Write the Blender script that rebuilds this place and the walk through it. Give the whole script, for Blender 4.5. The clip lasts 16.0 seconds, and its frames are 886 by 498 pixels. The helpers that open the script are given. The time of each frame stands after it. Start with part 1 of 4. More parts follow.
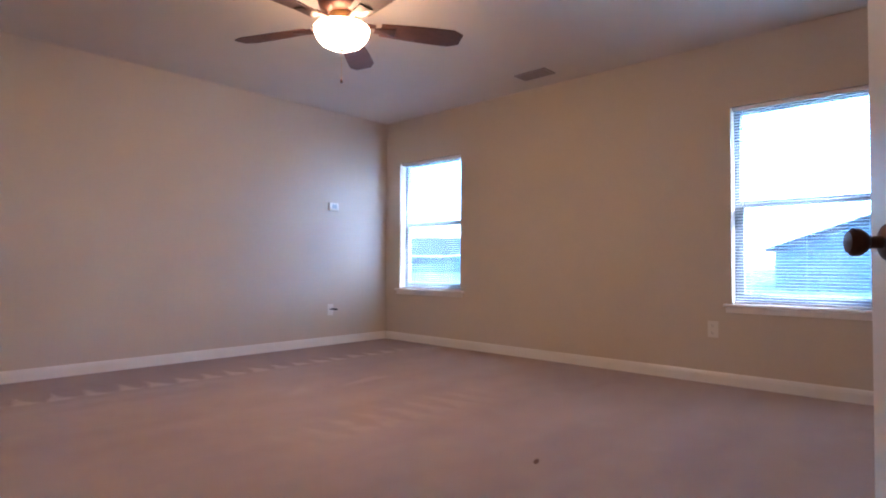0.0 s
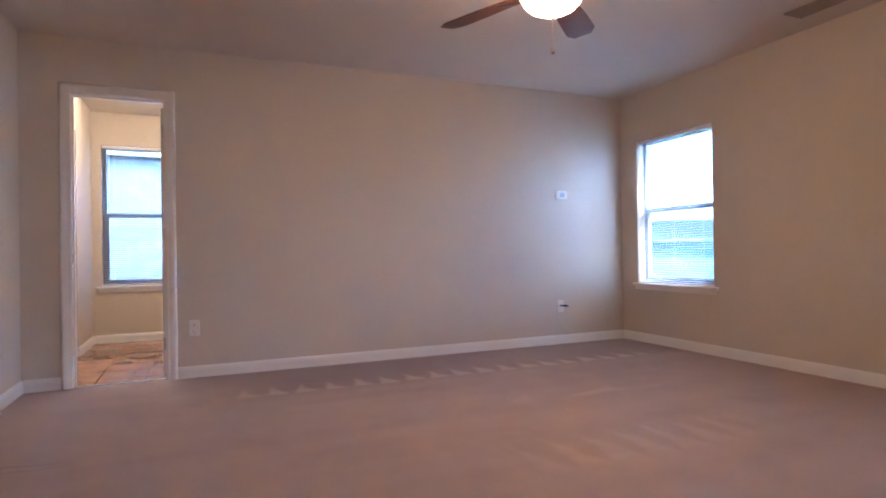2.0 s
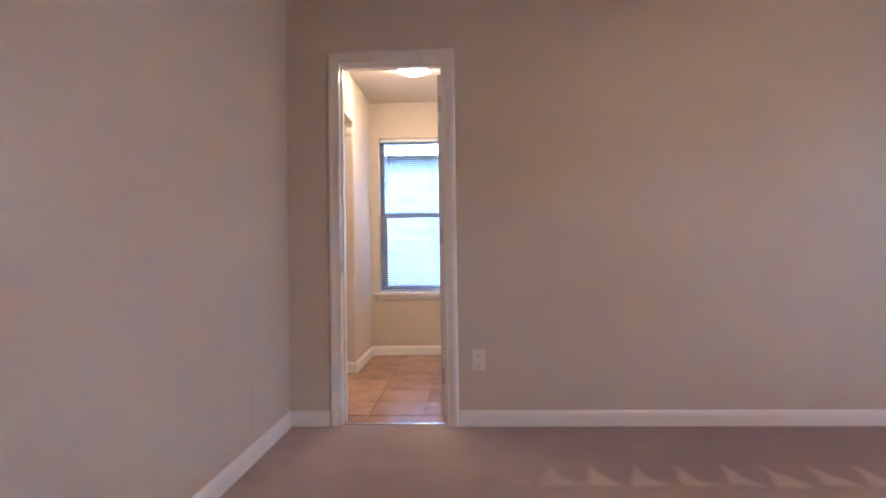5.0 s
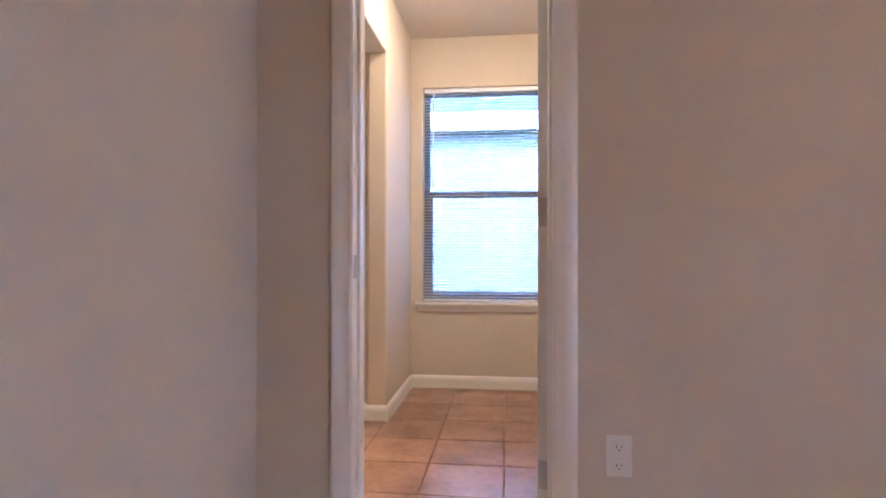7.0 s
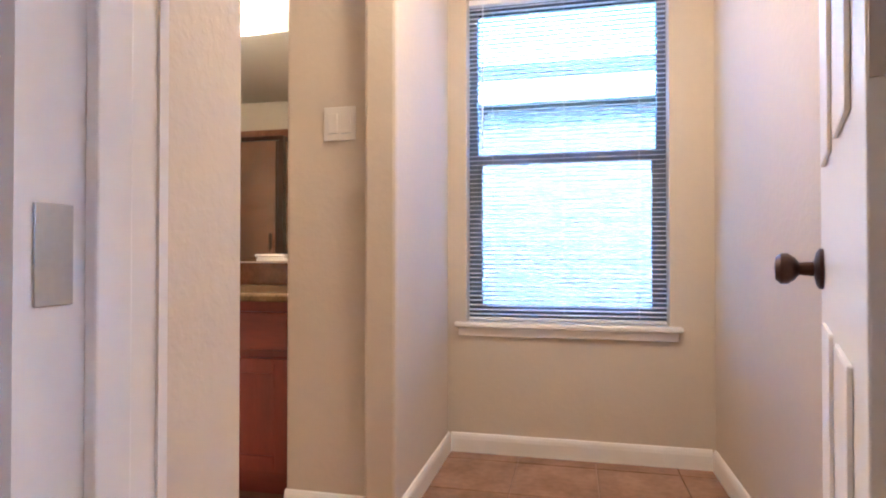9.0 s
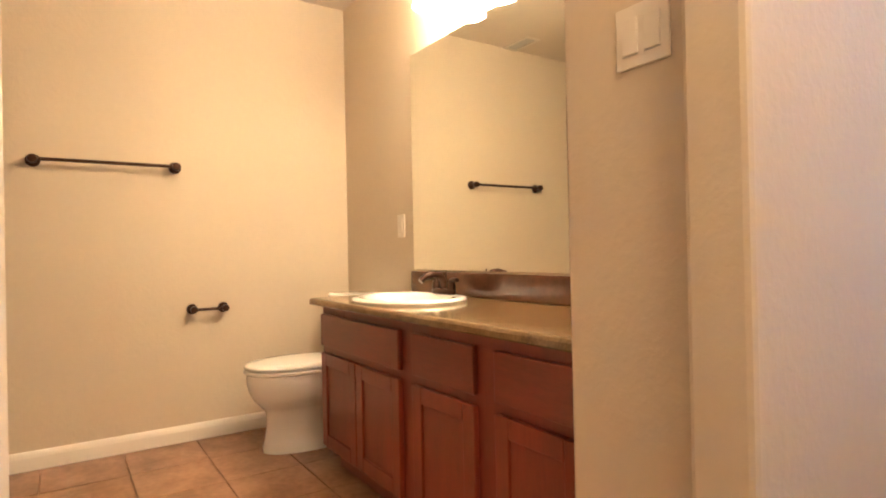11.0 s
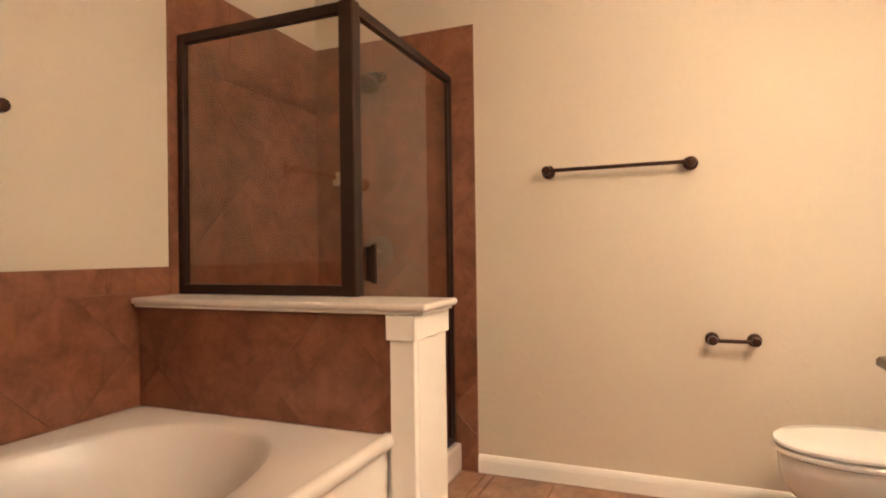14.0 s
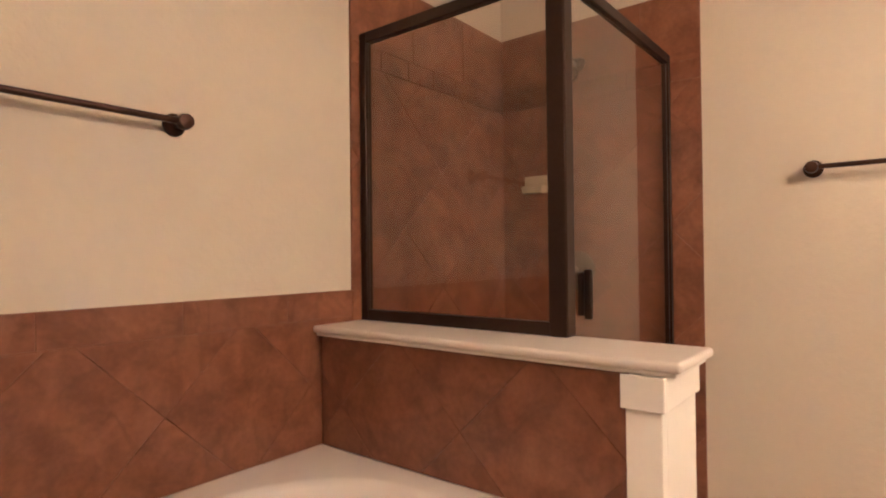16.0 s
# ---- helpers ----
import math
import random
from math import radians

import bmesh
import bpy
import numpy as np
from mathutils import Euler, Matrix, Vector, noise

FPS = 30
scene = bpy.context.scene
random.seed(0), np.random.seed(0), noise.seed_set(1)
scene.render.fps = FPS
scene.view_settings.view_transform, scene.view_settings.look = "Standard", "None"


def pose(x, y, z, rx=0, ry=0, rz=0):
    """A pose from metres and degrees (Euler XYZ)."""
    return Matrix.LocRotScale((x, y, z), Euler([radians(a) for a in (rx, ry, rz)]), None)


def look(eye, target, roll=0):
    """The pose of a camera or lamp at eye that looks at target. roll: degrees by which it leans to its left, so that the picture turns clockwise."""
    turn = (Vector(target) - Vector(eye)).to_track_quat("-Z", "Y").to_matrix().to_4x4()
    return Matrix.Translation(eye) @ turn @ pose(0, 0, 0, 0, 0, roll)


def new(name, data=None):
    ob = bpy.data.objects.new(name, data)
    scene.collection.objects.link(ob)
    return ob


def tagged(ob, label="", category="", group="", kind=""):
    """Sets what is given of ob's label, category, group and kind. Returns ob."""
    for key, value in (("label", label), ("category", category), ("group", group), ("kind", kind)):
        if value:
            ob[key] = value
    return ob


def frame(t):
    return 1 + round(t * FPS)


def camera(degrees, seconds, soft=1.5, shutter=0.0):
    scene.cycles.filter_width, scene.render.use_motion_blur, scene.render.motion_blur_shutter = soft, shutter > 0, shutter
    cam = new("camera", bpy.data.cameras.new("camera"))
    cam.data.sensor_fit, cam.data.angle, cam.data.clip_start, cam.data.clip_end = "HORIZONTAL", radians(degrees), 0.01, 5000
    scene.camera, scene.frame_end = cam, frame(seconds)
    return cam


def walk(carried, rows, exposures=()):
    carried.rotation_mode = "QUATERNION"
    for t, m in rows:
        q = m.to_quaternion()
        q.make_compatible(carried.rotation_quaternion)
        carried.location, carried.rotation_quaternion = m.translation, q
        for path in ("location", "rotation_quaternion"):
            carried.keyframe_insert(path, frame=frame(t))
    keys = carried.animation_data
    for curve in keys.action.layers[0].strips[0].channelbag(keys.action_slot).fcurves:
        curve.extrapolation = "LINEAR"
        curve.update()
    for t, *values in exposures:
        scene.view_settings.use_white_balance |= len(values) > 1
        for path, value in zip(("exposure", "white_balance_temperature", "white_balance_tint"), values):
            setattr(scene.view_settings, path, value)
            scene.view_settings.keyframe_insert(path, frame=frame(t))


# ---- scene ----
cam = camera(75.6, 16.0, soft=2.0)
PATH = [
    (0, (0.76, -4.894, 0.834), (2.223, -3.531, 0.889), 0.3),
    (0.5, (0.847, -4.737, 0.843), (2.259, -3.321, 0.892), 0.1),
    (1, (0.959, -4.689, 0.87), (2.197, -3.118, 0.906), -0.2),
    (1.5, (1.047, -4.602, 0.877), (2.086, -2.894, 0.901), -0.5),
    (2, (1.105, -4.628, 0.9), (1.891, -2.788, 0.911), -0.9),
    (2.5, (1.121, -4.574, 0.908), (1.727, -2.668, 0.913), -1),
    (3, (1.132, -4.43, 0.914), (1.609, -2.488, 0.919), -1),
    (3.5, (1.127, -4.221, 0.915), (1.459, -2.249, 0.929), -1),
    (4, (1.097, -3.938, 0.868), (1.235, -1.944, 0.91), -1.1),
    (4.5, (1.066, -3.575, 0.925), (1.046, -1.575, 0.956), -1),
    (5, (1.015, -3.195, 0.955), (0.928, -1.196, 0.975), -0.8),
    (5.2, (1, -3.045, 0.948), (0.902, -1.047, 0.972), -0.8),
    (7.5, (0.697, -1.300, 0.932), (0.461, 0.686, 0.941), 0.2),
    (8, (0.638, -0.962, 0.891), (0.455, 1.029, 0.933), 0.6),
    (8.2, (0.606, -0.821, 0.880), (0.461, 1.173, 0.926), 0.4),
    (10.3, (0.729, 0.373, 0.955), (-0.631, 1.84, 0.949), -0.8),
    (10.5, (0.672, 0.46, 0.962), (-0.785, 1.829, 0.96), -0.7),
    (11, (0.531, 0.633, 0.956), (-1.136, 1.739, 0.963), -1.2),
    (11.5, (0.396, 0.783, 0.953), (-1.451, 1.551, 0.962), -1.3),
    (12, (0.284, 0.939, 0.947), (-1.666, 1.385, 0.965), -1.4),
    (12.5, (0.173, 1.022, 0.973), (-1.823, 1.149, 0.982), -1.2),
    (13, (0.094, 1.083, 0.99), (-1.893, 0.863, 1.002), -1.1),
    (13.5, (0.02, 1.095, 1.01), (-1.904, 0.549, 1.021), -1),
    (14, (-0.073, 1.045, 1.047), (-1.927, 0.295, 1.063), -0.8),
    (14.5, (-0.231, 0.935, 1.105), (-2.041, 0.085, 1.12), -0.7),
    (15, (-0.355, 0.814, 1.138), (-2.132, -0.105, 1.153), -0.6),
    (15.5, (-0.377, 0.736, 1.149), (-2.059, -0.346, 1.163), -0.6),
    (16, (-0.348, 0.738, 1.125), (-1.915, -0.505, 1.15), -0.6),
]
EXPOSURES = [(0, 6.78, 4560, 13), (3.5, 6.82, 4540, 13), (5.2, 6.84, 4680, 13), (8.2, 6.94, 4520, 12), (10.3, 6.96, 4850, 11), (11.2, 6.84, 6100, 11), (11.8, 6.82, 6600, 11), (13.0, 6.77, 6000, 12), (13.6, 6.80, 5450, 13), (16, 6.80, 5050, 18)]   # s, stops, kelvin, tint
walk(cam, [(t, look(eye, target, roll)) for t, eye, target, roll in PATH], EXPOSURES)

# ---- world and light ----
scene.world = bpy.data.worlds.new("world")
scene.world.use_nodes = True
wn = scene.world.node_tree.nodes
sky = wn.new("ShaderNodeTexSky")
sky.sky_type, sky.sun_disc = "NISHITA", False
sky.sun_elevation, sky.sun_rotation = radians(45), radians(150)
sky.ozone_density, sky.dust_density = 4.0, 2.0
scene.world.node_tree.links.new(sky.outputs[0], wn["Background"].inputs[0])
wn["Background"].inputs[1].default_value = 0.15
sun = new("sun", bpy.data.lights.new("sun", "SUN"))
sun.data.energy, sun.data.angle, sun.data.color = 0.5, radians(10), (1.0, 0.93, 0.84)
sun.matrix_world = look((18.3, -31.7, 36.6), (0, 0, 0))
LAMP_BED, LAMP_HALL, LAMP_BATH = 0.86, 1.40, 0.88      # radiance of the lamp glasses

# ---- plan (metres) ----
H = 2.43                       # ceiling
XE, YS = 5.065, -5.21          # bedroom east and south faces
DX0, DX1, DH = 0.298, 0.885, 2.043   # bath doorway
YN = 2.07                      # outer north wall, inner face
HX0, HX1 = 0.085, 1.225        # hall side faces
YH, SWX = 2.28, -0.025         # hall north face, west face of the stub wall
BX = -0.107                    # east face of bath room
OY0, OY1 = 0.590, 1.470        # opening from hall to bath
CX, CY = -0.33, 1.520          # chase by the vanity
WX, SY = -2.68, -0.74          # bath west and south faces


# ---- materials ----
def mat(name, base, rough=0.6, var=0.07, scale=2.5, fine=120.0, bump=0.08, metal=0.0, rnd=0.0, coat=0.0, stretch=(1, 1, 1), dist=0.002):
    m = bpy.data.materials.new(name)
    m.use_nodes = True
    nt = m.node_tree
    n, l = nt.nodes, nt.links
    b = n["Principled BSDF"]
    b.inputs["Roughness"].default_value, b.inputs["Metallic"].default_value = rough, metal
    b.inputs["Coat Weight"].default_value = coat
    b.inputs["Coat Roughness"].default_value = 0.15
    geo = n.new("ShaderNodeNewGeometry")
    mp = n.new("ShaderNodeMapping")
    mp.inputs["Scale"].default_value = stretch
    l.new(geo.outputs["Position"], mp.inputs[0])
    big, small = n.new("ShaderNodeTexNoise"), n.new("ShaderNodeTexNoise")
    big.inputs["Scale"].default_value, big.inputs["Detail"].default_value = scale, 5
    small.inputs["Scale"].default_value, small.inputs["Detail"].default_value = fine, 3
    for t in (big, small):
        l.new(mp.outputs[0], t.inputs["Vector"])
    add = n.new("ShaderNodeMath")
    add.operation = "MULTIPLY_ADD"
    l.new(small.outputs["Fac"], add.inputs[0])
    add.inputs[1].default_value = 0.5
    l.new(big.outputs["Fac"], add.inputs[2])
    tot = add.outputs[0]
    if rnd:
        oi, ra = n.new("ShaderNodeObjectInfo"), n.new("ShaderNodeMath")
        ra.operation = "MULTIPLY_ADD"
        l.new(oi.outputs["Random"], ra.inputs[0])
        ra.inputs[1].default_value = rnd
        l.new(tot, ra.inputs[2])
        tot = ra.outputs[0]
    ramp = n.new("ShaderNodeMapRange")
    ramp.inputs[1].default_value, ramp.inputs[2].default_value = 0.45, 1.05 + rnd
    l.new(tot, ramp.inputs[0])
    mix = n.new("ShaderNodeMix")
    mix.data_type = "RGBA"
    l.new(ramp.outputs[0], mix.inputs[0])
    mix.inputs[6].default_value = (*[c * (1 - var) for c in base], 1)
    mix.inputs[7].default_value = (*[min(1, c * (1 + var)) for c in base], 1)
    l.new(mix.outputs[2], b.inputs["Base Color"])
    if bump:
        bp = n.new("ShaderNodeBump")
        bp.inputs["Strength"].default_value, bp.inputs["Distance"].default_value = bump, dist
        l.new(small.outputs["Fac"], bp.inputs["Height"])
        l.new(bp.outputs[0], b.inputs["Normal"])
    return m


def glow(name, color, power):
    m = bpy.data.materials.new(name)
    m.use_nodes = True
    b = m.node_tree.nodes["Principled BSDF"]
    b.inputs["Base Color"].default_value = (0.85, 0.82, 0.75, 1)
    b.inputs["Roughness"].default_value = 0.35
    b.inputs["Emission Color"].default_value = (*color, 1)
    b.inputs["Emission Strength"].default_value = power
    return m


def glass(name, color):
    m = bpy.data.materials.new(name)
    m.use_nodes = True
    b = m.node_tree.nodes["Principled BSDF"]
    b.inputs["Base Color"].default_value = (*color, 1)
    b.inputs["Roughness"].default_value = 0.0
    b.inputs["IOR"].default_value = 1.45
    b.inputs["Transmission Weight"].default_value = 1.0
    return m


def veined_stone():
    """Mottled brown glazed tile with soft darker veins."""
    m = bpy.data.materials.new("brown_wall_tile")
    m.use_nodes = True
    n, l = m.node_tree.nodes, m.node_tree.links
    b = n["Principled BSDF"]
    b.inputs["Roughness"].default_value = 0.30
    geo, oi, off = n.new("ShaderNodeNewGeometry"), n.new("ShaderNodeObjectInfo"), n.new("ShaderNodeVectorMath")
    off.operation = "MULTIPLY_ADD"
    l.new(oi.outputs["Random"], off.inputs[0])
    off.inputs[1].default_value = (3.1, 5.7, 4.3)
    l.new(geo.outputs["Position"], off.inputs[2])
    cloud, vein, grain = (n.new("ShaderNodeTexNoise") for _ in range(3))
    for t, sc, de, di in ((cloud, 9.0, 6, 0.6), (vein, 4.0, 5, 1.2), (grain, 70.0, 3, 0.0)):
        t.inputs["Scale"].default_value, t.inputs["Detail"].default_value, t.inputs["Distortion"].default_value = sc, de, di
        l.new(off.outputs[0], t.inputs["Vector"])
    ridge, thin, mixv = n.new("ShaderNodeMath"), n.new("ShaderNodeMapRange"), n.new("ShaderNodeMix")
    ridge.operation = "ABSOLUTE"
    sub = n.new("ShaderNodeMath")
    sub.operation = "SUBTRACT"
    sub.inputs[1].default_value = 0.5
    l.new(vein.outputs["Fac"], sub.inputs[0])
    l.new(sub.outputs[0], ridge.inputs[0])
    l.new(ridge.outputs[0], thin.inputs[0])
    thin.inputs[1].default_value, thin.inputs[2].default_value = 0.0, 0.06
    thin.inputs[3].default_value, thin.inputs[4].default_value = 0.84, 1.0
    add = n.new("ShaderNodeMath")
    add.operation = "MULTIPLY_ADD"
    l.new(grain.outputs["Fac"], add.inputs[0])
    add.inputs[1].default_value = 0.35
    l.new(cloud.outputs["Fac"], add.inputs[2])
    rg = n.new("ShaderNodeMapRange")
    rg.inputs[1].default_value, rg.inputs[2].default_value = 0.48, 0.92
    l.new(add.outputs[0], rg.inputs[0])
    col = n.new("ShaderNodeMix")
    col.data_type = "RGBA"
    col.inputs[6].default_value, col.inputs[7].default_value = (0.165, 0.062, 0.032, 1), (0.285, 0.120, 0.062, 1)
    l.new(rg.outputs[0], col.inputs[0])
    mixv.data_type, mixv.blend_type = "RGBA", "MULTIPLY"
    mixv.inputs[0].default_value = 1.0
    l.new(col.outputs[2], mixv.inputs[6])
    l.new(thin.outputs[0], mixv.inputs[7])
    l.new(mixv.outputs[2], b.inputs["Base Color"])
    bp = n.new("ShaderNodeBump")
    bp.inputs["Strength"].default_value, bp.inputs["Distance"].default_value = 0.06, 0.002
    l.new(cloud.outputs["Fac"], bp.inputs["Height"])
    l.new(bp.outputs[0], b.inputs["Normal"])
    return m


WARM = (1.0, 0.705, 0.392)
M_CEIL = mat("ceiling_paint", (0.63, 0.565, 0.48), 0.85, 0.03, 1.5, 110, 0.35)
M_TRIM = mat("trim_paint", (0.84, 0.81, 0.76), 0.28, 0.03, 3, 60, 0.02)
M_DOOR = mat("door_paint", (0.80, 0.77, 0.72), 0.28, 0.02, 3, 60, 0.02)
M_TILE = mat("floor_tile", (0.31, 0.170, 0.100), 0.24, 0.40, 6, 34, 0.03, rnd=0.2)
M_GROUT = mat("grout", (0.30, 0.155, 0.082), 0.9, 0.15, 6, 200, 0.2)
M_STONE = veined_stone()
M_STONE_GROUT = mat("brown_grout", (0.21, 0.090, 0.047), 0.85, 0.15, 6, 200, 0.1)
M_WOOD = mat("cherry_wood", (0.195, 0.031, 0.0135), 0.36, 0.22, 5, 45, 0.04, coat=0.25, stretch=(3, 3, 0.4))
M_WOOD_H = mat("cherry_wood_across", (0.195, 0.031, 0.0135), 0.36, 0.22, 5, 45, 0.04, coat=0.25, stretch=(0.4, 3, 3))
M_TOP = mat("brown_stone_top", (0.19, 0.122, 0.056), 0.10, 0.55, 11, 130, 0.01, coat=0.25)
M_SPLASH = mat("dark_backsplash", (0.10, 0.04, 0.02), 0.14, 0.35, 12, 120, 0.01, coat=0.4)
M_BRONZE = mat("oiled_bronze", (0.050, 0.022, 0.014), 0.38, 0.35, 20, 200, 0.03, metal=0.7)
# bronze with the pale haze of the shower glass mixed into its colour
M_HAZED_BRONZE = mat("hazed_bronze", (0.16, 0.115, 0.085), 0.45, 0.25, 20, 200, 0.03, metal=0.5)
M_FRAME = mat("bronze_frame", (0.040, 0.020, 0.014), 0.36, 0.2, 10, 150, 0.02, metal=0.6)
M_CHINA = mat("white_china", (0.84, 0.835, 0.82), 0.09, 0.015, 3, 30, 0.0, coat=0.3)
M_TUB = mat("tub_acrylic", (0.66, 0.60, 0.555), 0.28, 0.02, 3, 30, 0.0)
M_SOAP = mat("almond_ceramic", (0.52, 0.42, 0.28), 0.15, 0.03, 5, 40, 0.0)
M_PLASTIC = mat("white_plastic", (0.78, 0.74, 0.67), 0.35, 0.02, 5, 60, 0.01)
M_BLACK = mat("black_plastic", (0.02, 0.02, 0.022), 0.4, 0.1, 5, 60, 0.02)
M_GREY = mat("grey_plastic", (0.42, 0.46, 0.48), 0.3, 0.05, 5, 60, 0.01)
M_STEEL = mat("satin_steel", (0.45, 0.44, 0.42), 0.3, 0.1, 20, 150, 0.02, metal=1.0)
M_BRASS = mat("aged_brass", (0.72, 0.47, 0.17), 0.28, 0.15, 20, 150, 0.02, metal=1.0)
M_BLADE = mat("dark_walnut", (0.085, 0.033, 0.017), 0.6, 0.35, 6, 40, 0.04)
M_BLIND = mat("blind_slat", (0.84, 0.85, 0.86), 0.45, 0.03, 4, 60, 0.01)
M_SASH = mat("window_vinyl", (0.15, 0.165, 0.18), 0.45, 0.05, 4, 60, 0.01)
M_VENT = mat("vent_metal", (0.30, 0.25, 0.21), 0.5, 0.08, 6, 90, 0.02)
M_VENT_W = mat("white_vent", (0.66, 0.62, 0.55), 0.5, 0.05, 6, 90, 0.02)
M_DARK = mat("duct_dark", (0.03, 0.027, 0.025), 0.8, 0.2, 6, 90, 0.02)
M_SIDING = mat("pale_siding", (0.14, 0.138, 0.135), 0.7, 0.05, 1.2, 30, 0.05)
M_FARWALL = mat("grey_siding", (0.14, 0.15, 0.16), 0.75, 0.08, 1.2, 30, 0.05)
M_ROOF = mat("grey_shingle", (0.05, 0.05, 0.053), 0.9, 0.25, 3, 25, 0.4)
M_GRASS = mat("lawn", (0.09, 0.11, 0.045), 0.95, 0.3, 1.5, 40, 0.3)
M_LEAF = mat("foliage", (0.06, 0.09, 0.04), 0.8, 0.35, 3, 30, 0.1)
M_BARK = mat("bark", (0.12, 0.085, 0.06), 0.9, 0.25, 8, 40, 0.4)
M_HINGE = mat("painted_hinge", (0.56, 0.51, 0.45), 0.35, 0.06, 8, 80, 0.02)
M_SCUFF = mat("grey_scuff", (0.36, 0.32, 0.28), 0.8, 0.2, 30, 200, 0.0)
M_SCRAP = mat("brown_scrap", (0.14, 0.07, 0.045), 0.8, 0.2, 20, 200, 0.1)
M_FAN_GLOW = glow("lit_fan_glass", (1.0, 0.53, 0.21), LAMP_BED)
M_HALL_GLOW = glow("lit_dome_glass", (1.0, 0.66, 0.34), LAMP_HALL)
M_BATH_GLOW = glow("lit_bell_glass", WARM, LAMP_BATH)
# dark tint put into the panes to dim the bright outdoors
M_PANE = glass("dimmed_window_glass", (0.16, 0.185, 0.20))
def screen_mesh():
    """Fine insect screen: mostly open, with a thin grey weave."""
    m = bpy.data.materials.new("insect_screen")
    m.use_nodes = True
    n, l = m.node_tree.nodes, m.node_tree.links
    mx, tr, df = n.new("ShaderNodeMixShader"), n.new("ShaderNodeBsdfTransparent"), n.new("ShaderNodeBsdfDiffuse")
    df.inputs["Color"].default_value = (0.20, 0.21, 0.22, 1)
    mx.inputs[0].default_value = 0.14
    l.new(tr.outputs[0], mx.inputs[1])
    l.new(df.outputs[0], mx.inputs[2])
    l.new(mx.outputs[0], n["Material Output"].inputs["Surface"])
    return m


M_SCREEN = screen_mesh()
M_SHGLASS = glass("shower_glass", (0.88, 0.84, 0.79))
M_MIRROR = bpy.data.materials.new("silvered_mirror")
M_MIRROR.use_nodes = True
M_MIRROR.node_tree.nodes["Principled BSDF"].inputs["Base Color"].default_value = (0.88, 0.90, 0.84, 1)
M_MIRROR.node_tree.nodes["Principled BSDF"].inputs["Metallic"].default_value = 1.0
M_MIRROR.node_tree.nodes["Principled BSDF"].inputs["Roughness"].default_value = 0.02


def carpet_material():
    """Cut-pile carpet with tufts and the brushed tracks of a vacuum cleaner."""
    m = bpy.data.materials.new("taupe_carpet")
    m.use_nodes = True
    nt = m.node_tree
    n, l = nt.nodes, nt.links
    b = n["Principled BSDF"]
    b.inputs["Roughness"].default_value = 0.97
    b.inputs["Sheen Weight"].default_value = 0.25
    geo, sep = n.new("ShaderNodeNewGeometry"), n.new("ShaderNodeSeparateXYZ")
    wob = n.new("ShaderNodeTexNoise")
    wob.inputs["Scale"].default_value, wob.inputs["Detail"].default_value = 5, 4
    l.new(geo.outputs["Position"], wob.inputs["Vector"])
    l.new(geo.outputs["Position"], sep.inputs[0])

    def op(kind, a, bb=None, c=None, clamp=False):
        nd = n.new("ShaderNodeMath")
        nd.operation, nd.use_clamp = kind, clamp
        for i, v in enumerate((a, bb, c)):
            if v is None:
                continue
            if isinstance(v, (int, float)):
                nd.inputs[i].default_value = v
            else:
                l.new(v, nd.inputs[i])
        return nd.outputs[0]
    X = op("MULTIPLY_ADD", wob.outputs["Fac"], 0.10, sep.outputs["X"])
    Y = op("MULTIPLY_ADD", wob.outputs["Fac"], 0.12, sep.outputs["Y"])

    def teeth(pitch, base, tall, x0, x1, lean):
        """A row of brushed wedges whose feet stand on y = base and whose tips point north."""
        up = op("DIVIDE", op("SUBTRACT", Y, base), tall)
        xx = op("MULTIPLY_ADD", up, lean, X)
        tri = op("ABSOLUTE", op("SUBTRACT", op("FRACT", op("DIVIDE", xx, pitch)), 0.5))
        inside = op("MULTIPLY", op("SUBTRACT", op("MULTIPLY", op("POWER", op("SUBTRACT", 1.0, up, clamp=True), 1.6), 0.52), tri), 6.0, clamp=True)
        foot = op("MULTIPLY", op("ADD", up, 0.0), 9.0, clamp=True)
        gate = op("MULTIPLY", op("MULTIPLY", op("SUBTRACT", X, x0), 2.5, clamp=True), op("MULTIPLY", op("SUBTRACT", x1, X), 2.5, clamp=True))
        return op("MULTIPLY", op("MULTIPLY", inside, foot), gate)
    t1 = teeth(0.19, -0.78, 0.36, 1.20, 4.9, 0.03)
    band = op("MULTIPLY", op("MULTIPLY", op("ADD", Y, 0.86), 4.5, clamp=True), op("MULTIPLY", op("SUBTRACT", X, 1.05), 2.0, clamp=True))
    t2 = teeth(0.62, -1.66, 0.22, 2.6, 4.1, -0.3)
    t3 = teeth(0.185, -2.64, 0.62, 2.2, 3.9, 0.05)
    stroke = n.new("ShaderNodeTexNoise")
    stroke.inputs["Scale"].default_value, stroke.inputs["Detail"].default_value = 1.0, 5
    mp = n.new("ShaderNodeMapping")
    mp.inputs["Scale"].default_value = (0.7, 4.5, 1)
    mp.inputs["Rotation"].default_value = (0, 0, radians(8))
    l.new(geo.outputs["Position"], mp.inputs[0])
    l.new(mp.outputs[0], stroke.inputs["Vector"])
    soft = op("MULTIPLY", op("ADD", t2, t3), op("MULTIPLY", stroke.outputs["Fac"], 1.05))
    marks = op("MULTIPLY_ADD", stroke.outputs["Fac"], 0.9, op("MULTIPLY_ADD", t1, 1.6, soft))
    marks = op("MULTIPLY_ADD", band, -0.75, marks)
    big, mid, fine = n.new("ShaderNodeTexNoise"), n.new("ShaderNodeTexNoise"), n.new("ShaderNodeTexNoise")
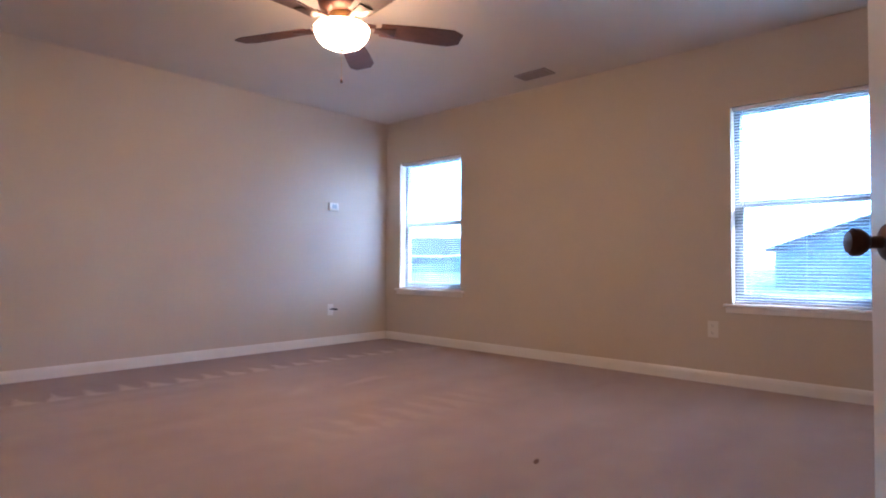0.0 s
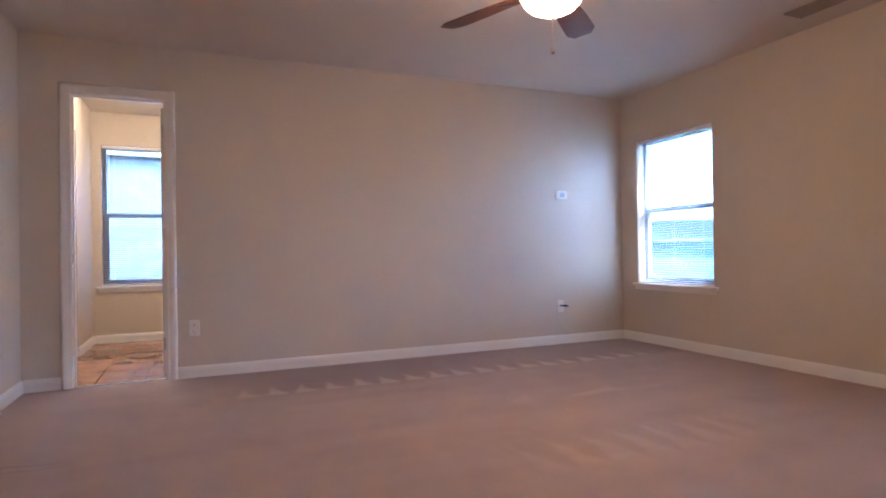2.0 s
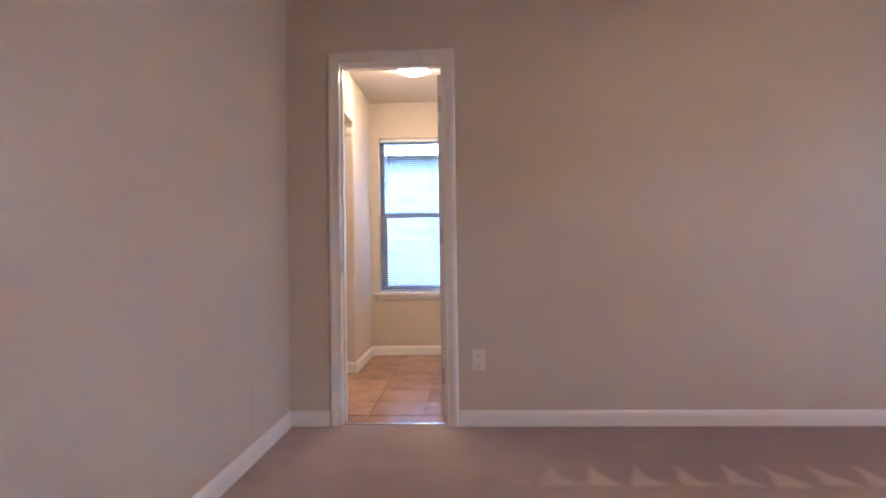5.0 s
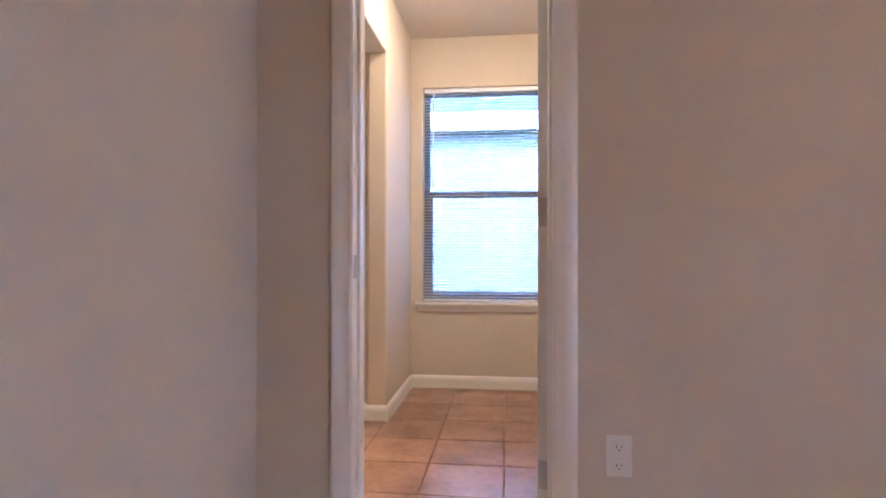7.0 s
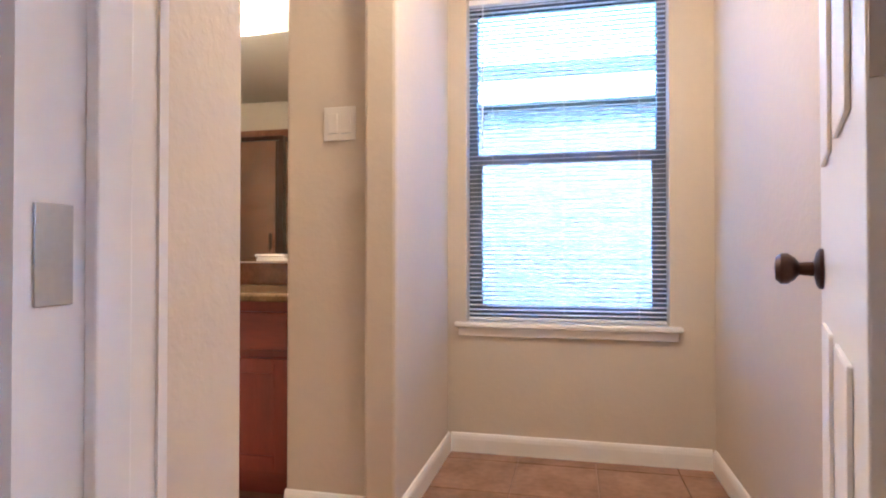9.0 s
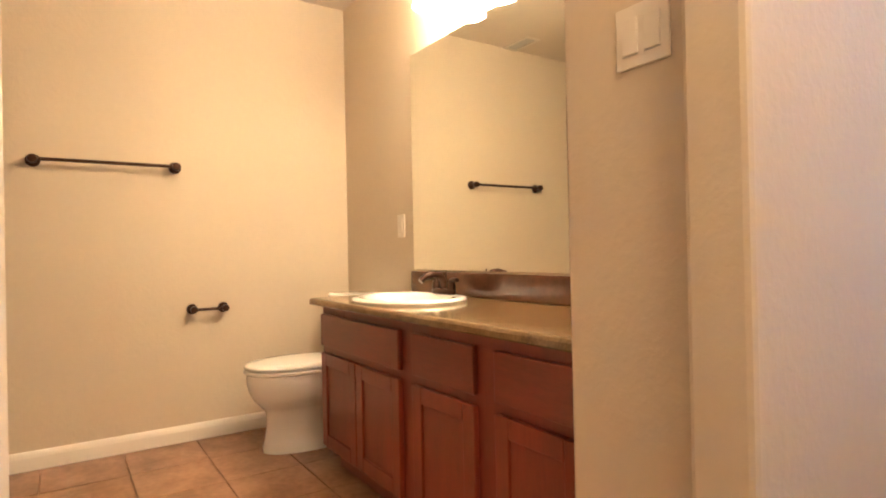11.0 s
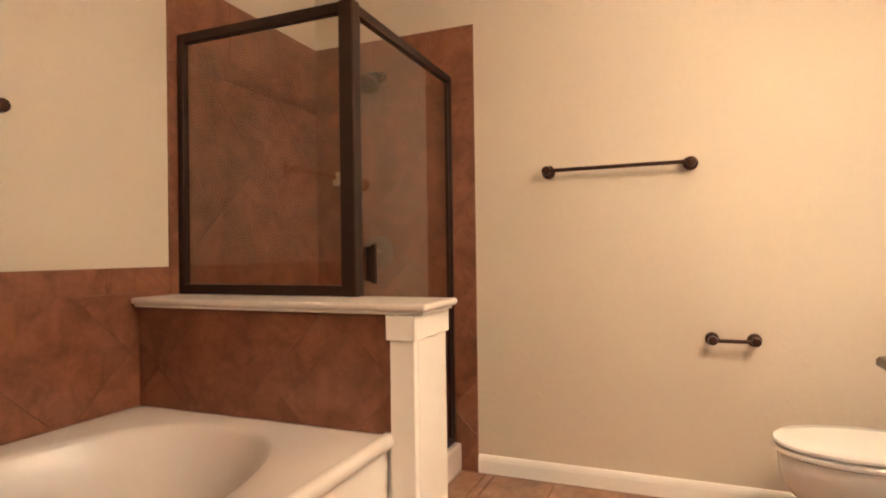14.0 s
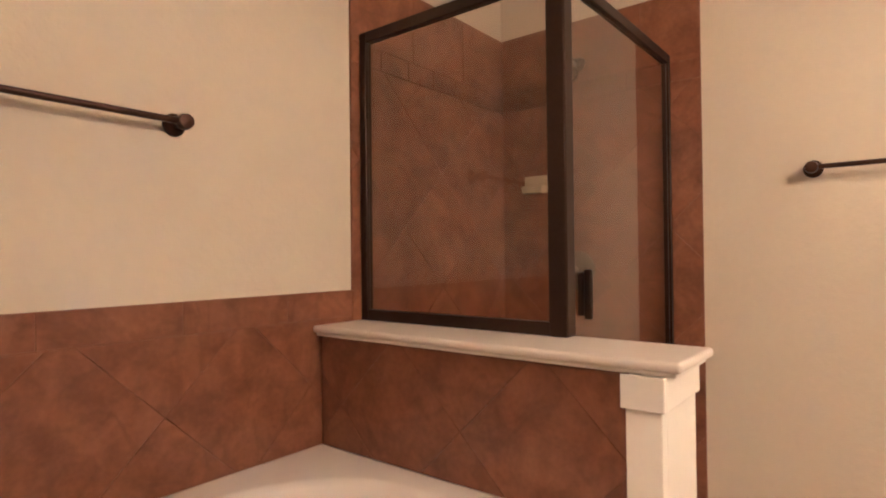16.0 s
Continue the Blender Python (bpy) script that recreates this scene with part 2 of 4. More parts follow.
    for nd, s in ((big, 0.9), (mid, 6.0), (fine, 260.0)):
        nd.inputs["Scale"].default_value, nd.inputs["Detail"].default_value = s, 4
        l.new(geo.outputs["Position"], nd.inputs["Vector"])
    v = op("MULTIPLY_ADD", big.outputs["Fac"], 0.5, op("MULTIPLY", mid.outputs["Fac"], 0.25))
    v = op("MULTIPLY_ADD", fine.outputs["Fac"], 0.55, v)
    v = op("MULTIPLY_ADD", marks, 0.38, v)
    for y0 in (-1.60, -1.655):     # two short grooves in the pile, their shade painted as darker colour
        off = op("ABSOLUTE", op("SUBTRACT", op("MULTIPLY_ADD", X, 0.10, Y), y0 + 0.08))
        groove_shade = op("MULTIPLY", op("SUBTRACT", 1.0, op("DIVIDE", off, 0.016), clamp=True), op("MULTIPLY", op("MULTIPLY", op("SUBTRACT", X, 0.18), 9.0, clamp=True), op("MULTIPLY", op("SUBTRACT", 0.68, X), 9.0, clamp=True)))
        v = op("MULTIPLY_ADD", groove_shade, -0.30, v)
    rg = n.new("ShaderNodeMapRange")
    rg.inputs[1].default_value, rg.inputs[2].default_value = 0.45, 1.25
    l.new(v, rg.inputs[0])
    mix = n.new("ShaderNodeMix")
    mix.data_type = "RGBA"
    mix.inputs[6].default_value, mix.inputs[7].default_value = (0.262, 0.172, 0.130, 1), (0.495, 0.365, 0.288, 1)
    l.new(rg.outputs[0], mix.inputs[0])
    l.new(mix.outputs[2], b.inputs["Base Color"])
    bp = n.new("ShaderNodeBump")
    bp.inputs["Strength"].default_value, bp.inputs["Distance"].default_value = 0.7, 0.004
    l.new(fine.outputs["Fac"], bp.inputs["Height"])
    l.new(bp.outputs[0], b.inputs["Normal"])
    return m


M_CARPET = carpet_material()


def knockdown():
    """Wall paint over a trowelled knock-down texture."""
    m = mat("textured_wall_paint", (0.625, 0.548, 0.437), 0.75, 0.03, 1.5, 38, 0.0)
    n, l = m.node_tree.nodes, m.node_tree.links
    geo = n.new("ShaderNodeNewGeometry")
    t1, rg, bp = n.new("ShaderNodeTexNoise"), n.new("ShaderNodeMapRange"), n.new("ShaderNodeBump")
    t1.inputs["Scale"].default_value, t1.inputs["Detail"].default_value = 48, 3
    l.new(geo.outputs["Position"], t1.inputs["Vector"])
    rg.inputs[1].default_value, rg.inputs[2].default_value = 0.46, 0.60
    l.new(t1.outputs["Fac"], rg.inputs[0])
    bp.inputs["Strength"].default_value, bp.inputs["Distance"].default_value = 0.16, 0.0018
    l.new(rg.outputs[0], bp.inputs["Height"])
    l.new(bp.outputs[0], n["Principled BSDF"].inputs["Normal"])
    return m


M_WALL = knockdown()


# ---- mesh helpers ----
def box(bm, x0, x1, y0, y1, z0, z1, bev=0.0, seg=2):
    v = [bm.verts.new((x, y, z)) for x in (x0, x1) for y in (y0, y1) for z in (z0, z1)]
    f = [bm.faces.new([v[i] for i in q]) for q in ((0, 1, 3, 2), (4, 6, 7, 5), (0, 4, 5, 1), (2, 3, 7, 6), (0, 2, 6, 4), (1, 5, 7, 3))]
    if bev:
        e = list({e for q in f for e in q.edges})
        bmesh.ops.bevel(bm, geom=e, offset=bev, segments=seg, affect="EDGES", profile=0.5)
    return bm


def rings(bm, loops, cap0=True, cap1=True, closed=False):
    """Skins a list of loops of points."""
    vs = [[bm.verts.new(p) for p in lp] for lp in loops]
    n = len(vs[0])
    pairs = list(zip(vs, vs[1:])) + ([(vs[-1], vs[0])] if closed else [])
    for a, b in pairs:
        for i in range(n):
            bm.faces.new((a[i], a[(i + 1) % n], b[(i + 1) % n], b[i]))
    if cap0 and not closed:
        bm.faces.new(vs[0][::-1])
    if cap1 and not closed:
        bm.faces.new(vs[-1])
    return bm


def lathe(bm, prof, c=(0, 0, 0), axis="z", seg=28, cap0=True, cap1=True):
    loops = []
    for r, h in prof:
        lp = []
        for i in range(seg):
            a = 2 * math.pi * i / seg
            u, w = max(r, 1e-4) * math.cos(a), max(r, 1e-4) * math.sin(a)
            p = {"z": (u, w, h), "x": (h, u, w), "y": (u, h, w)}[axis]
            lp.append((c[0] + p[0], c[1] + p[1], c[2] + p[2]))
        loops.append(lp)
    return rings(bm, loops, cap0, cap1)


def tube(bm, pts, r, seg=12):
    pts = [Vector(p) for p in pts]
    rs = r if isinstance(r, (list, tuple)) else [r] * len(pts)
    loops, ref = [], None
    for i, p in enumerate(pts):
        d = (pts[min(i + 1, len(pts) - 1)] - pts[max(i - 1, 0)]).normalized()
        if ref is None:
            ref = d.orthogonal().normalized()
        u = (ref - d * ref.dot(d)).normalized()
        ref, w = u, d.cross(u)
        loops.append([tuple(p + (u * math.cos(2 * math.pi * k / seg) + w * math.sin(2 * math.pi * k / seg)) * rs[i]) for k in range(seg)])
    return rings(bm, loops)


def oval(cx, cy, z, a, b, n=40, e=2.0, back=None):
    """A loop of points on a superellipse; back flattens the +y side."""
    lp = []
    for i in range(n):
        t = 2 * math.pi * i / n
        c, s = math.cos(t), math.sin(t)
        x = a * math.copysign(abs(c) ** (2 / e), c)
        y = (b if s < 0 or back is None else back) * math.copysign(abs(s) ** (2 / e), s)
        lp.append((cx + x, cy + y, z))
    return lp


def make(name, bm, material, parent=None, label="", smooth=False, m=None):
    bmesh.ops.recalc_face_normals(bm, faces=bm.faces)
    me = bpy.data.meshes.new(name)
    bm.to_mesh(me)
    bm.free()
    me.materials.append(material)
    if smooth:
        me.shade_smooth()
        me.set_sharp_from_angle(angle=radians(38))
    ob = new(name, me)
    if parent is not None:
        ob.parent = parent
    if m is not None:
        ob.matrix_basis = m
    if label:
        ob["label"] = label
    return ob


def part(name, bm, material, parent, label="", smooth=False):
    return make(name, bm, material, parent, label, smooth)


def thing(name, m, label, category, group="", kind=""):
    ob = new(name)
    ob.empty_display_size = 0.1
    ob.matrix_basis = m
    return tagged(ob, label, category, group, kind)


def setting(ob, label, category):
    return tagged(ob, label, category, "", "structure")


def B(*args):
    return box(bmesh.new(), *args)


def slab(name, spans, material, label, category="wall"):
    """A piece of the setting from butted boxes (x0, x1, y0, y1, z0, z1[, bevel])."""
    bm = bmesh.new()
    for s in spans:
        box(bm, *s)
    bmesh.ops.remove_doubles(bm, verts=bm.verts, dist=0.00001)
    return setting(make(name, bm, material), label, category)


# ---- structure ----
T = 0.12
setting(make("floor_carpet", B(0 - T, XE + T, YS - T, 0.03, -0.1, 0.0), M_CARPET), "taupe cut-pile carpet with vacuum tracks, wall to wall", "carpet")
slab("floor_bath", [(WX - T, HX1 + T, SY - T, YH + 0.15, -0.1, -0.008)], M_GROUT, "brown grout bed under square clay-coloured floor tiles", "floor")
slab("ceiling_bedroom", [(-T, XE + T, YS - T, 0.06, H, H + 0.12)], M_CEIL, "flat painted textured bedroom ceiling", "ceiling")
slab("ceiling_bath", [(WX - T, HX1 + T, 0.06, YH + T, H, H + 0.12), (WX - T, -T, SY - T, 0.06, H, H + 0.12)], M_CEIL, "flat painted bathroom ceiling", "ceiling")
# unseen flat slab with overhang, added to keep the sun out
slab("roof_sun_block", [(WX - 0.6, XE + 0.6, YS - 0.6, YN + 0.6, H + 0.16, H + 0.3)], M_ROOF, "unseen grey roof slab added over the rooms to block the sun", "roof")

slab("wall_bedroom_north", [(0.0, DX0 - 0.02, 0, T, 0, H), (DX1 + 0.02, XE + T, 0, T, 0, H), (DX0 - 0.02, DX1 + 0.02, 0, T, DH + 0.02, H)], M_WALL,
     "beige painted bedroom wall with a narrow bathroom doorway")
slab("wall_bedroom_west", [(BX, 0.0, YS - T, T, 0, H)], M_WALL, "beige painted plain bedroom wall")
SDX0, SDX1 = 0.53, 1.355
slab("wall_bedroom_south", [(0.0, SDX0, YS - T, YS, 0, H), (SDX1, XE + T, YS - T, YS, 0, H), (SDX0, SDX1, YS - T, YS, DH + 0.02, H)], M_WALL,
     "beige painted bedroom wall with the entry doorway")
W1 = (-1.122, -0.228, 0.57, 1.955)      # y0, y1, z0, z1
W2 = (-4.545, -3.645, 0.57, 1.955)
WT = 0.15
slab("wall_bedroom_east", [(XE, XE + WT, W1[1], 0.0, 0, H), (XE, XE + WT, W2[1], W1[0], 0, H), (XE, XE + WT, YS - T, W2[0], 0, H)]
     + [(XE, XE + WT, w[0], w[1], 0, w[2]) for w in (W1, W2)] + [(XE, XE + WT, w[0], w[1], w[3], H) for w in (W1, W2)], M_WALL,
     "beige painted bedroom wall with two blind-hung windows")
W3 = (0.168, 1.047, 0.592, 2.083)         # x0, x1, z0, z1
slab("wall_hall_north", [(SWX, W3[0], YH, YH + WT, 0, H), (W3[1], HX1 + T, YH, YH + WT, 0, H), (W3[0], W3[1], YH, YH + WT, 0, W3[2]), (W3[0], W3[1], YH, YH + WT, W3[3], H)], M_WALL,
     "cream painted hall wall with one blind-hung window")
slab("wall_bath_north", [(WX - T, CX, YN, YH + WT, 0, H)], M_WALL, "cream painted bathroom wall behind the vanity")
slab("wall_hall_west", [(BX, HX0, T, OY0, 0, H, 0.012), (SWX, HX0, OY1, YH, 0, H, 0.012), (CX, SWX, CY, YH, 0, H, 0.012), (BX, HX0, OY0 - 0.012, OY1 + 0.012, DH + 0.01, H, 0.01)], M_WALL,
     "cream painted wall with a rounded-edge opening to the bath")
slab("wall_hall_east", [(HX1, HX1 + T, T, YH, 0, H)], M_WALL, "cream painted plain hall wall")
slab("wall_bath_west", [(WX - T, WX, SY - T, YN, 0, H)], M_WALL, "cream painted bathroom wall behind the toilet")
slab("wall_bath_south", [(WX, BX, SY - T, SY, 0, H)], M_WALL, "cream painted bathroom wall above the tub")
# landing beyond the entry door
slab("wall_landing", [(-0.6, 2.0, YS - 1.5, YS - 1.4, 0, H), (-0.7, -0.6, YS - 1.5, YS - T, 0, H), (2.0, 2.1, YS - 1.5, YS - T, 0, H)], M_WALL, "beige painted landing walls outside the bedroom")
slab("floor_landing", [(-0.7, 2.1, YS - 1.5, YS - T, -0.1, 0)], M_CARPET, "taupe carpet on the landing", "carpet")
slab("ceiling_landing", [(-0.7, 2.1, YS - 1.5, YS - T, H, H + 0.12)], M_CEIL, "flat painted landing ceiling", "ceiling")


def baseboard(runs):
    """Runs (x0, y0, x1, y1, nx, ny): from point to point along a wall with the room on the side of n."""
    prof = ((0, 0), (0.014, 0), (0.014, 0.058), (0.011, 0.072), (0.006, 0.082), (0, 0.086))
    for x0, y0, x1, y1, nx, ny in runs:
        bm = bmesh.new()
        rings(bm, [[(x + nx * d, y + ny * d, z) for d, z in prof] for x, y in ((x0, y0), (x1, y1))])
        setting(make("baseboard", bm, M_TRIM), "white painted profiled baseboard along the wall", "baseboard")


e = 0.014
baseboard([(0.0 + e, 0, DX0 - 0.07, 0, 0, -1), (DX1 + 0.07, 0, XE - e, 0, 0, -1), (0, YS, 0, 0, 1, 0), (XE, YS, XE, 0, -1, 0),
           (0.0 + e, YS, SDX0 - 0.07, YS, 0, 1), (SDX1 + 0.07, YS, XE - e, YS, 0, 1),
           (HX0 + e, YH, HX1 - e, YH, 0, -1), (HX0, OY1 - e, HX0, YH, 1, 0), (HX0, T, HX0, OY0 + e, 1, 0), (HX1, T, HX1, YH, -1, 0),
           (SWX - e, OY1, HX0, OY1, 0, -1), (SWX, OY1, SWX, CY, -1, 0), (CX, CY, SWX - e, CY, 0, -1),
           (WX, 0.163, WX, YN, 1, 0), (WX + e, YN, -1.90, YN, 0, -1)])


def casing(name, x0, x1, h, y, side, label):
    """Profiled casing round a doorway in a wall that runs along x; side -1 faces south."""
    prof = ((0.0, 0.0), (0.0, 0.011), (0.008, 0.015), (0.018, 0.012), (0.030, 0.016), (0.050, 0.019), (0.060, 0.017), (0.066, 0.011), (0.070, 0.0))
    bm = bmesh.new()
    rings(bm, [[(x, y + side * hh, z) for x, z, hh in lp] for lp in (
        [(x0 - d, 0, hh) for d, hh in prof], [(x0 - d, h + d, hh) for d, hh in prof],
        [(x1 + d, h + d, hh) for d, hh in prof], [(x1 + d, 0, hh) for d, hh in prof])])
    return setting(make(name, bm, M_TRIM, smooth=True), label, "door casing")


casing("trim_bath_door", DX0 + 0.002, DX1 - 0.002, DH, 0, -1, "white glossy profiled casing round the bathroom doorway")
casing("trim_bath_door_inner", DX0 + 0.002, DX1 - 0.002, DH, T, 1, "white glossy profiled casing round the bathroom doorway")
casing("trim_entry_door", SDX0 + 0.022, SDX1 - 0.022, DH, YS, 1, "white glossy profiled casing round the entry doorway")
bm = bmesh.new()
box(bm, DX0 - 0.02, DX0, 0.001, T - 0.001, 0, DH)
box(bm, DX1, DX1 + 0.02, 0.001, T - 0.001, 0, DH)
box(bm, DX0 - 0.02, DX1 + 0.02, 0.001, T - 0.001, DH, DH + 0.02)
box(bm, DX0, DX0 + 0.011, 0.045, 0.080, 0, DH, 0.002)
box(bm, DX1 - 0.011, DX1, 0.045, 0.080, 0, DH, 0.002)
box(bm, DX0 + 0.011, DX1 - 0.011, 0.045, 0.080, DH - 0.011, DH, 0.002)
jamb = setting(make("door_jamb", bm, M_TRIM), "white glossy door jamb with stop of the bathroom doorway", "door jamb")
for z in (0.20, 1.02, 1.80):
    part("hinge_leaf", B(DX1 - 0.0025, DX1, 0.082, 0.118, z, z + 0.09, 0.0008), M_HINGE, jamb, "painted hinge leaf")
part("strike_plate", B(DX0, DX0 + 0.002, 0.004, 0.034, 0.86, 0.93, 0.0006), M_STEEL, jamb, "steel strike plate")
bm = bmesh.new()
for a, b in ((SDX0, SDX0 + 0.02), (SDX1 - 0.02, SDX1)):
    box(bm, a, b, YS - T + 0.001, YS - 0.001, 0, DH)
box(bm, SDX0, SDX1, YS - T + 0.001, YS - 0.001, DH, DH + 0.02)
setting(make("entry_door_jamb", bm, M_TRIM), "white glossy jamb of the entry doorway", "door jamb")
setting(make("threshold", B(DX0, DX1, 0.022, 0.046, -0.01, 0.005, 0.003), M_STEEL), "thin metal strip between carpet and tile", "threshold")


# ---- windows and blinds ----
def window(name, width, z0, z1, m, label, screened=True):
    """Local: x across, y outward, z up; origin at the opening's inner left corner on the floor."""
    r = thing(name, m, label, "window", "", "structure")
    fw, d0, d1 = 0.038, 0.085, 0.145
    bm = bmesh.new()
    box(bm, 0, fw, d0, d1, z0, z1, 0.003)
    box(bm, width - fw, width, d0, d1, z0, z1, 0.003)
    box(bm, fw, width - fw, d0, d1, z0, z0 + fw, 0.003)
    box(bm, fw, width - fw, d0, d1, z1 - fw, z1, 0.003)
    part("window_frame", bm, M_SASH, r)
    zm = z0 + (z1 - z0) * 0.505
    part("meeting_rail", B(fw, width - fw, d0 - 0.008, d1 - 0.02, zm - 0.022, zm + 0.022, 0.003), M_SASH, r)
    bm = bmesh.new()
    for a, b in ((fw, fw + 0.022), (width - fw - 0.022, width - fw)):
        box(bm, a, b, d0 - 0.004, d0 + 0.028, z0 + fw, zm - 0.022, 0.002)
    box(bm, fw + 0.022, width - fw - 0.022, d0 - 0.004, d0 + 0.028, z0 + fw, z0 + fw + 0.028, 0.002)
    part("lower_sash", bm, M_SASH, r)
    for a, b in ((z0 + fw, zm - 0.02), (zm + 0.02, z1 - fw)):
        p = part("pane", B(fw, width - fw, d0 + 0.03, d0 + 0.034, a, b), M_PANE, r, "window glass with a dark blue-grey tint added to dim the outdoors")
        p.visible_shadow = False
    if screened:
        part("insect_screen", B(fw + 0.004, width - fw - 0.004, d1 - 0.012, d1 - 0.0105, z0 + fw, zm - 0.02), M_SCREEN, r, "fine grey insect screen")
    part("window_sill", B(-0.05, width + 0.05, -0.035, d0, z0 - 0.022, z0 + 0.001, 0.006), M_TRIM, r, "white painted sill board")
    part("apron", B(-0.035, width + 0.035, -0.015, -0.0005, z0 - 0.062, z0 - 0.0225, 0.004), M_TRIM, r, "white painted apron under the sill")
    return r


def blind(width, z0, z1, m, tilt, label):
    r = thing("window_blind", m, label, "blind", "mini blinds")
    g = 0.008
    part("headrail", B(g, width - g, 0.018, 0.052, z1 - 0.030, z1 - 0.003, 0.003), M_BLIND, r)
    part("bottom_rail", B(g, width - g, 0.024, 0.048, z0 + 0.006, z0 + 0.020, 0.004), M_BLIND, r)
    half = (width - 2 * g) / 2
    bm = bmesh.new()
    sec = ((-0.0125, -0.0016), (-0.004, 0.0), (0.004, 0.0), (0.0125, -0.0016), (0.0125, -0.0009), (0.004, 0.0007), (-0.004, 0.0007), (-0.0125, -0.0009))
    rings(bm, [[(x, a, b) for a, b in sec] for x in (-half, half)])
    me = bpy.data.meshes.new("slat")
    bmesh.ops.recalc_face_normals(bm, faces=bm.faces)
    bm.to_mesh(me)
    bm.free()
    me.materials.append(M_BLIND)
    n = int((z1 - z0 - 0.07) / 0.0205)
    rs = random.Random(7)
    for i in range(n):
        s = new("slat", me)
        s.parent = r
        s.matrix_basis = pose(width / 2, 0.036, z0 + 0.036 + i * (z1 - z0 - 0.078) / (n - 1), tilt + rs.uniform(-1.5, 1.5), rs.uniform(-0.15, 0.15), 0)
    for x in (0.12, width / 2, width - 0.12):
        part("ladder_cord", tube(bmesh.new(), [(x, 0.0225, z0 + 0.015), (x, 0.0225, z1 - 0.03)], 0.0008, 5), M_BLIND, r)
    part("tilt_wand", tube(bmesh.new(), [(0.075, 0.012, z1 - 0.03), (0.075, 0.008, z1 - 0.70)], 0.0035, 6), M_BLIND, r, "clear plastic tilt wand")
    return r


for i, w in enumerate((W1, W2)):
    mm = pose(XE, w[1], 0, 0, 0, -90)
    window(f"window_{i + 1}", w[1] - w[0], w[2], w[3], mm, "single-hung bedroom window with painted sill and apron")
    blind(w[1] - w[0], w[2], w[3], mm, 3, "white mini blind with open slats in a bedroom window")
mm = pose(W3[0], YH, 0)
window("window_3", W3[1] - W3[0], W3[2], W3[3], mm, "single-hung bathroom window with painted sill and apron", False)
blind(W3[1] - W3[0], W3[2], W3[3], mm, 8, "white mini blind with open slats in the bathroom window")


# ---- doors ----
def panel_door(name, w, h, m, label, knob_out):
    """A moulded panel door. Local: x from the hinge, y through the leaf, z up; both faces carry panels and a knob."""
    r = thing(name, m, label, "door", "", "structure")
    t = 0.035
    part("leaf", B(0.002, w - 0.002, 0, t, 0.012, h, 0.002), M_DOOR, r)
    for z0, z1 in ((0.22, 0.80), (1.02, h - 0.14)):
        for x0, x1 in ((0.10, w / 2 - 0.04), (w / 2 + 0.04, w - 0.10)):
            for y0, y1 in ((-0.005, -0.0002), (t + 0.0002, t + 0.005)):
                part("panel", B(x0, x1, y0, y1, z0, z1, 0.0045), M_DOOR, r)
    for s in (-1, 1):
        y = -0.0005 if s < 0 else t + 0.0005
        bm = lathe(bmesh.new(), [(0.030, 0), (0.030, s * 0.005), (0.024, s * 0.009), (0.011, s * 0.012), (0.0095, s * 0.030), (0.017, s * 0.036), (0.0235, s * 0.045), (0.0235, s * 0.054), (0.017, s * 0.061), (0.001, s * 0.063)], (w - 0.065, y, 0.875), "y")
        part("knob", bm, M_BRONZE, r, "oil-rubbed bronze knob", True)
    for z in (0.20, 1.02, h - 0.22):
        part("hinge_leaf", B(0.0, 0.0018, 0.002, 0.033, z, z + 0.09, 0.0006), M_HINGE, r, "painted hinge leaf")
        part("hinge", tube(bmesh.new(), [(-0.004, -0.004, z), (-0.004, -0.004, z + 0.09)], 0.006, 8), M_TRIM, r, "painted hinge knuckle")
    return r


panel_door("door_1", 0.79, 2.015, pose(1.338, -5.185, 0, 0, 0, 30), "white panelled entry door standing open beside the doorway", 1)
panel_door("door_2", 0.575, 2.015, pose(DX1 - 0.004, T + 0.024, 0, 0, 0, 72), "white panelled bathroom door opened against the hall wall", 1)


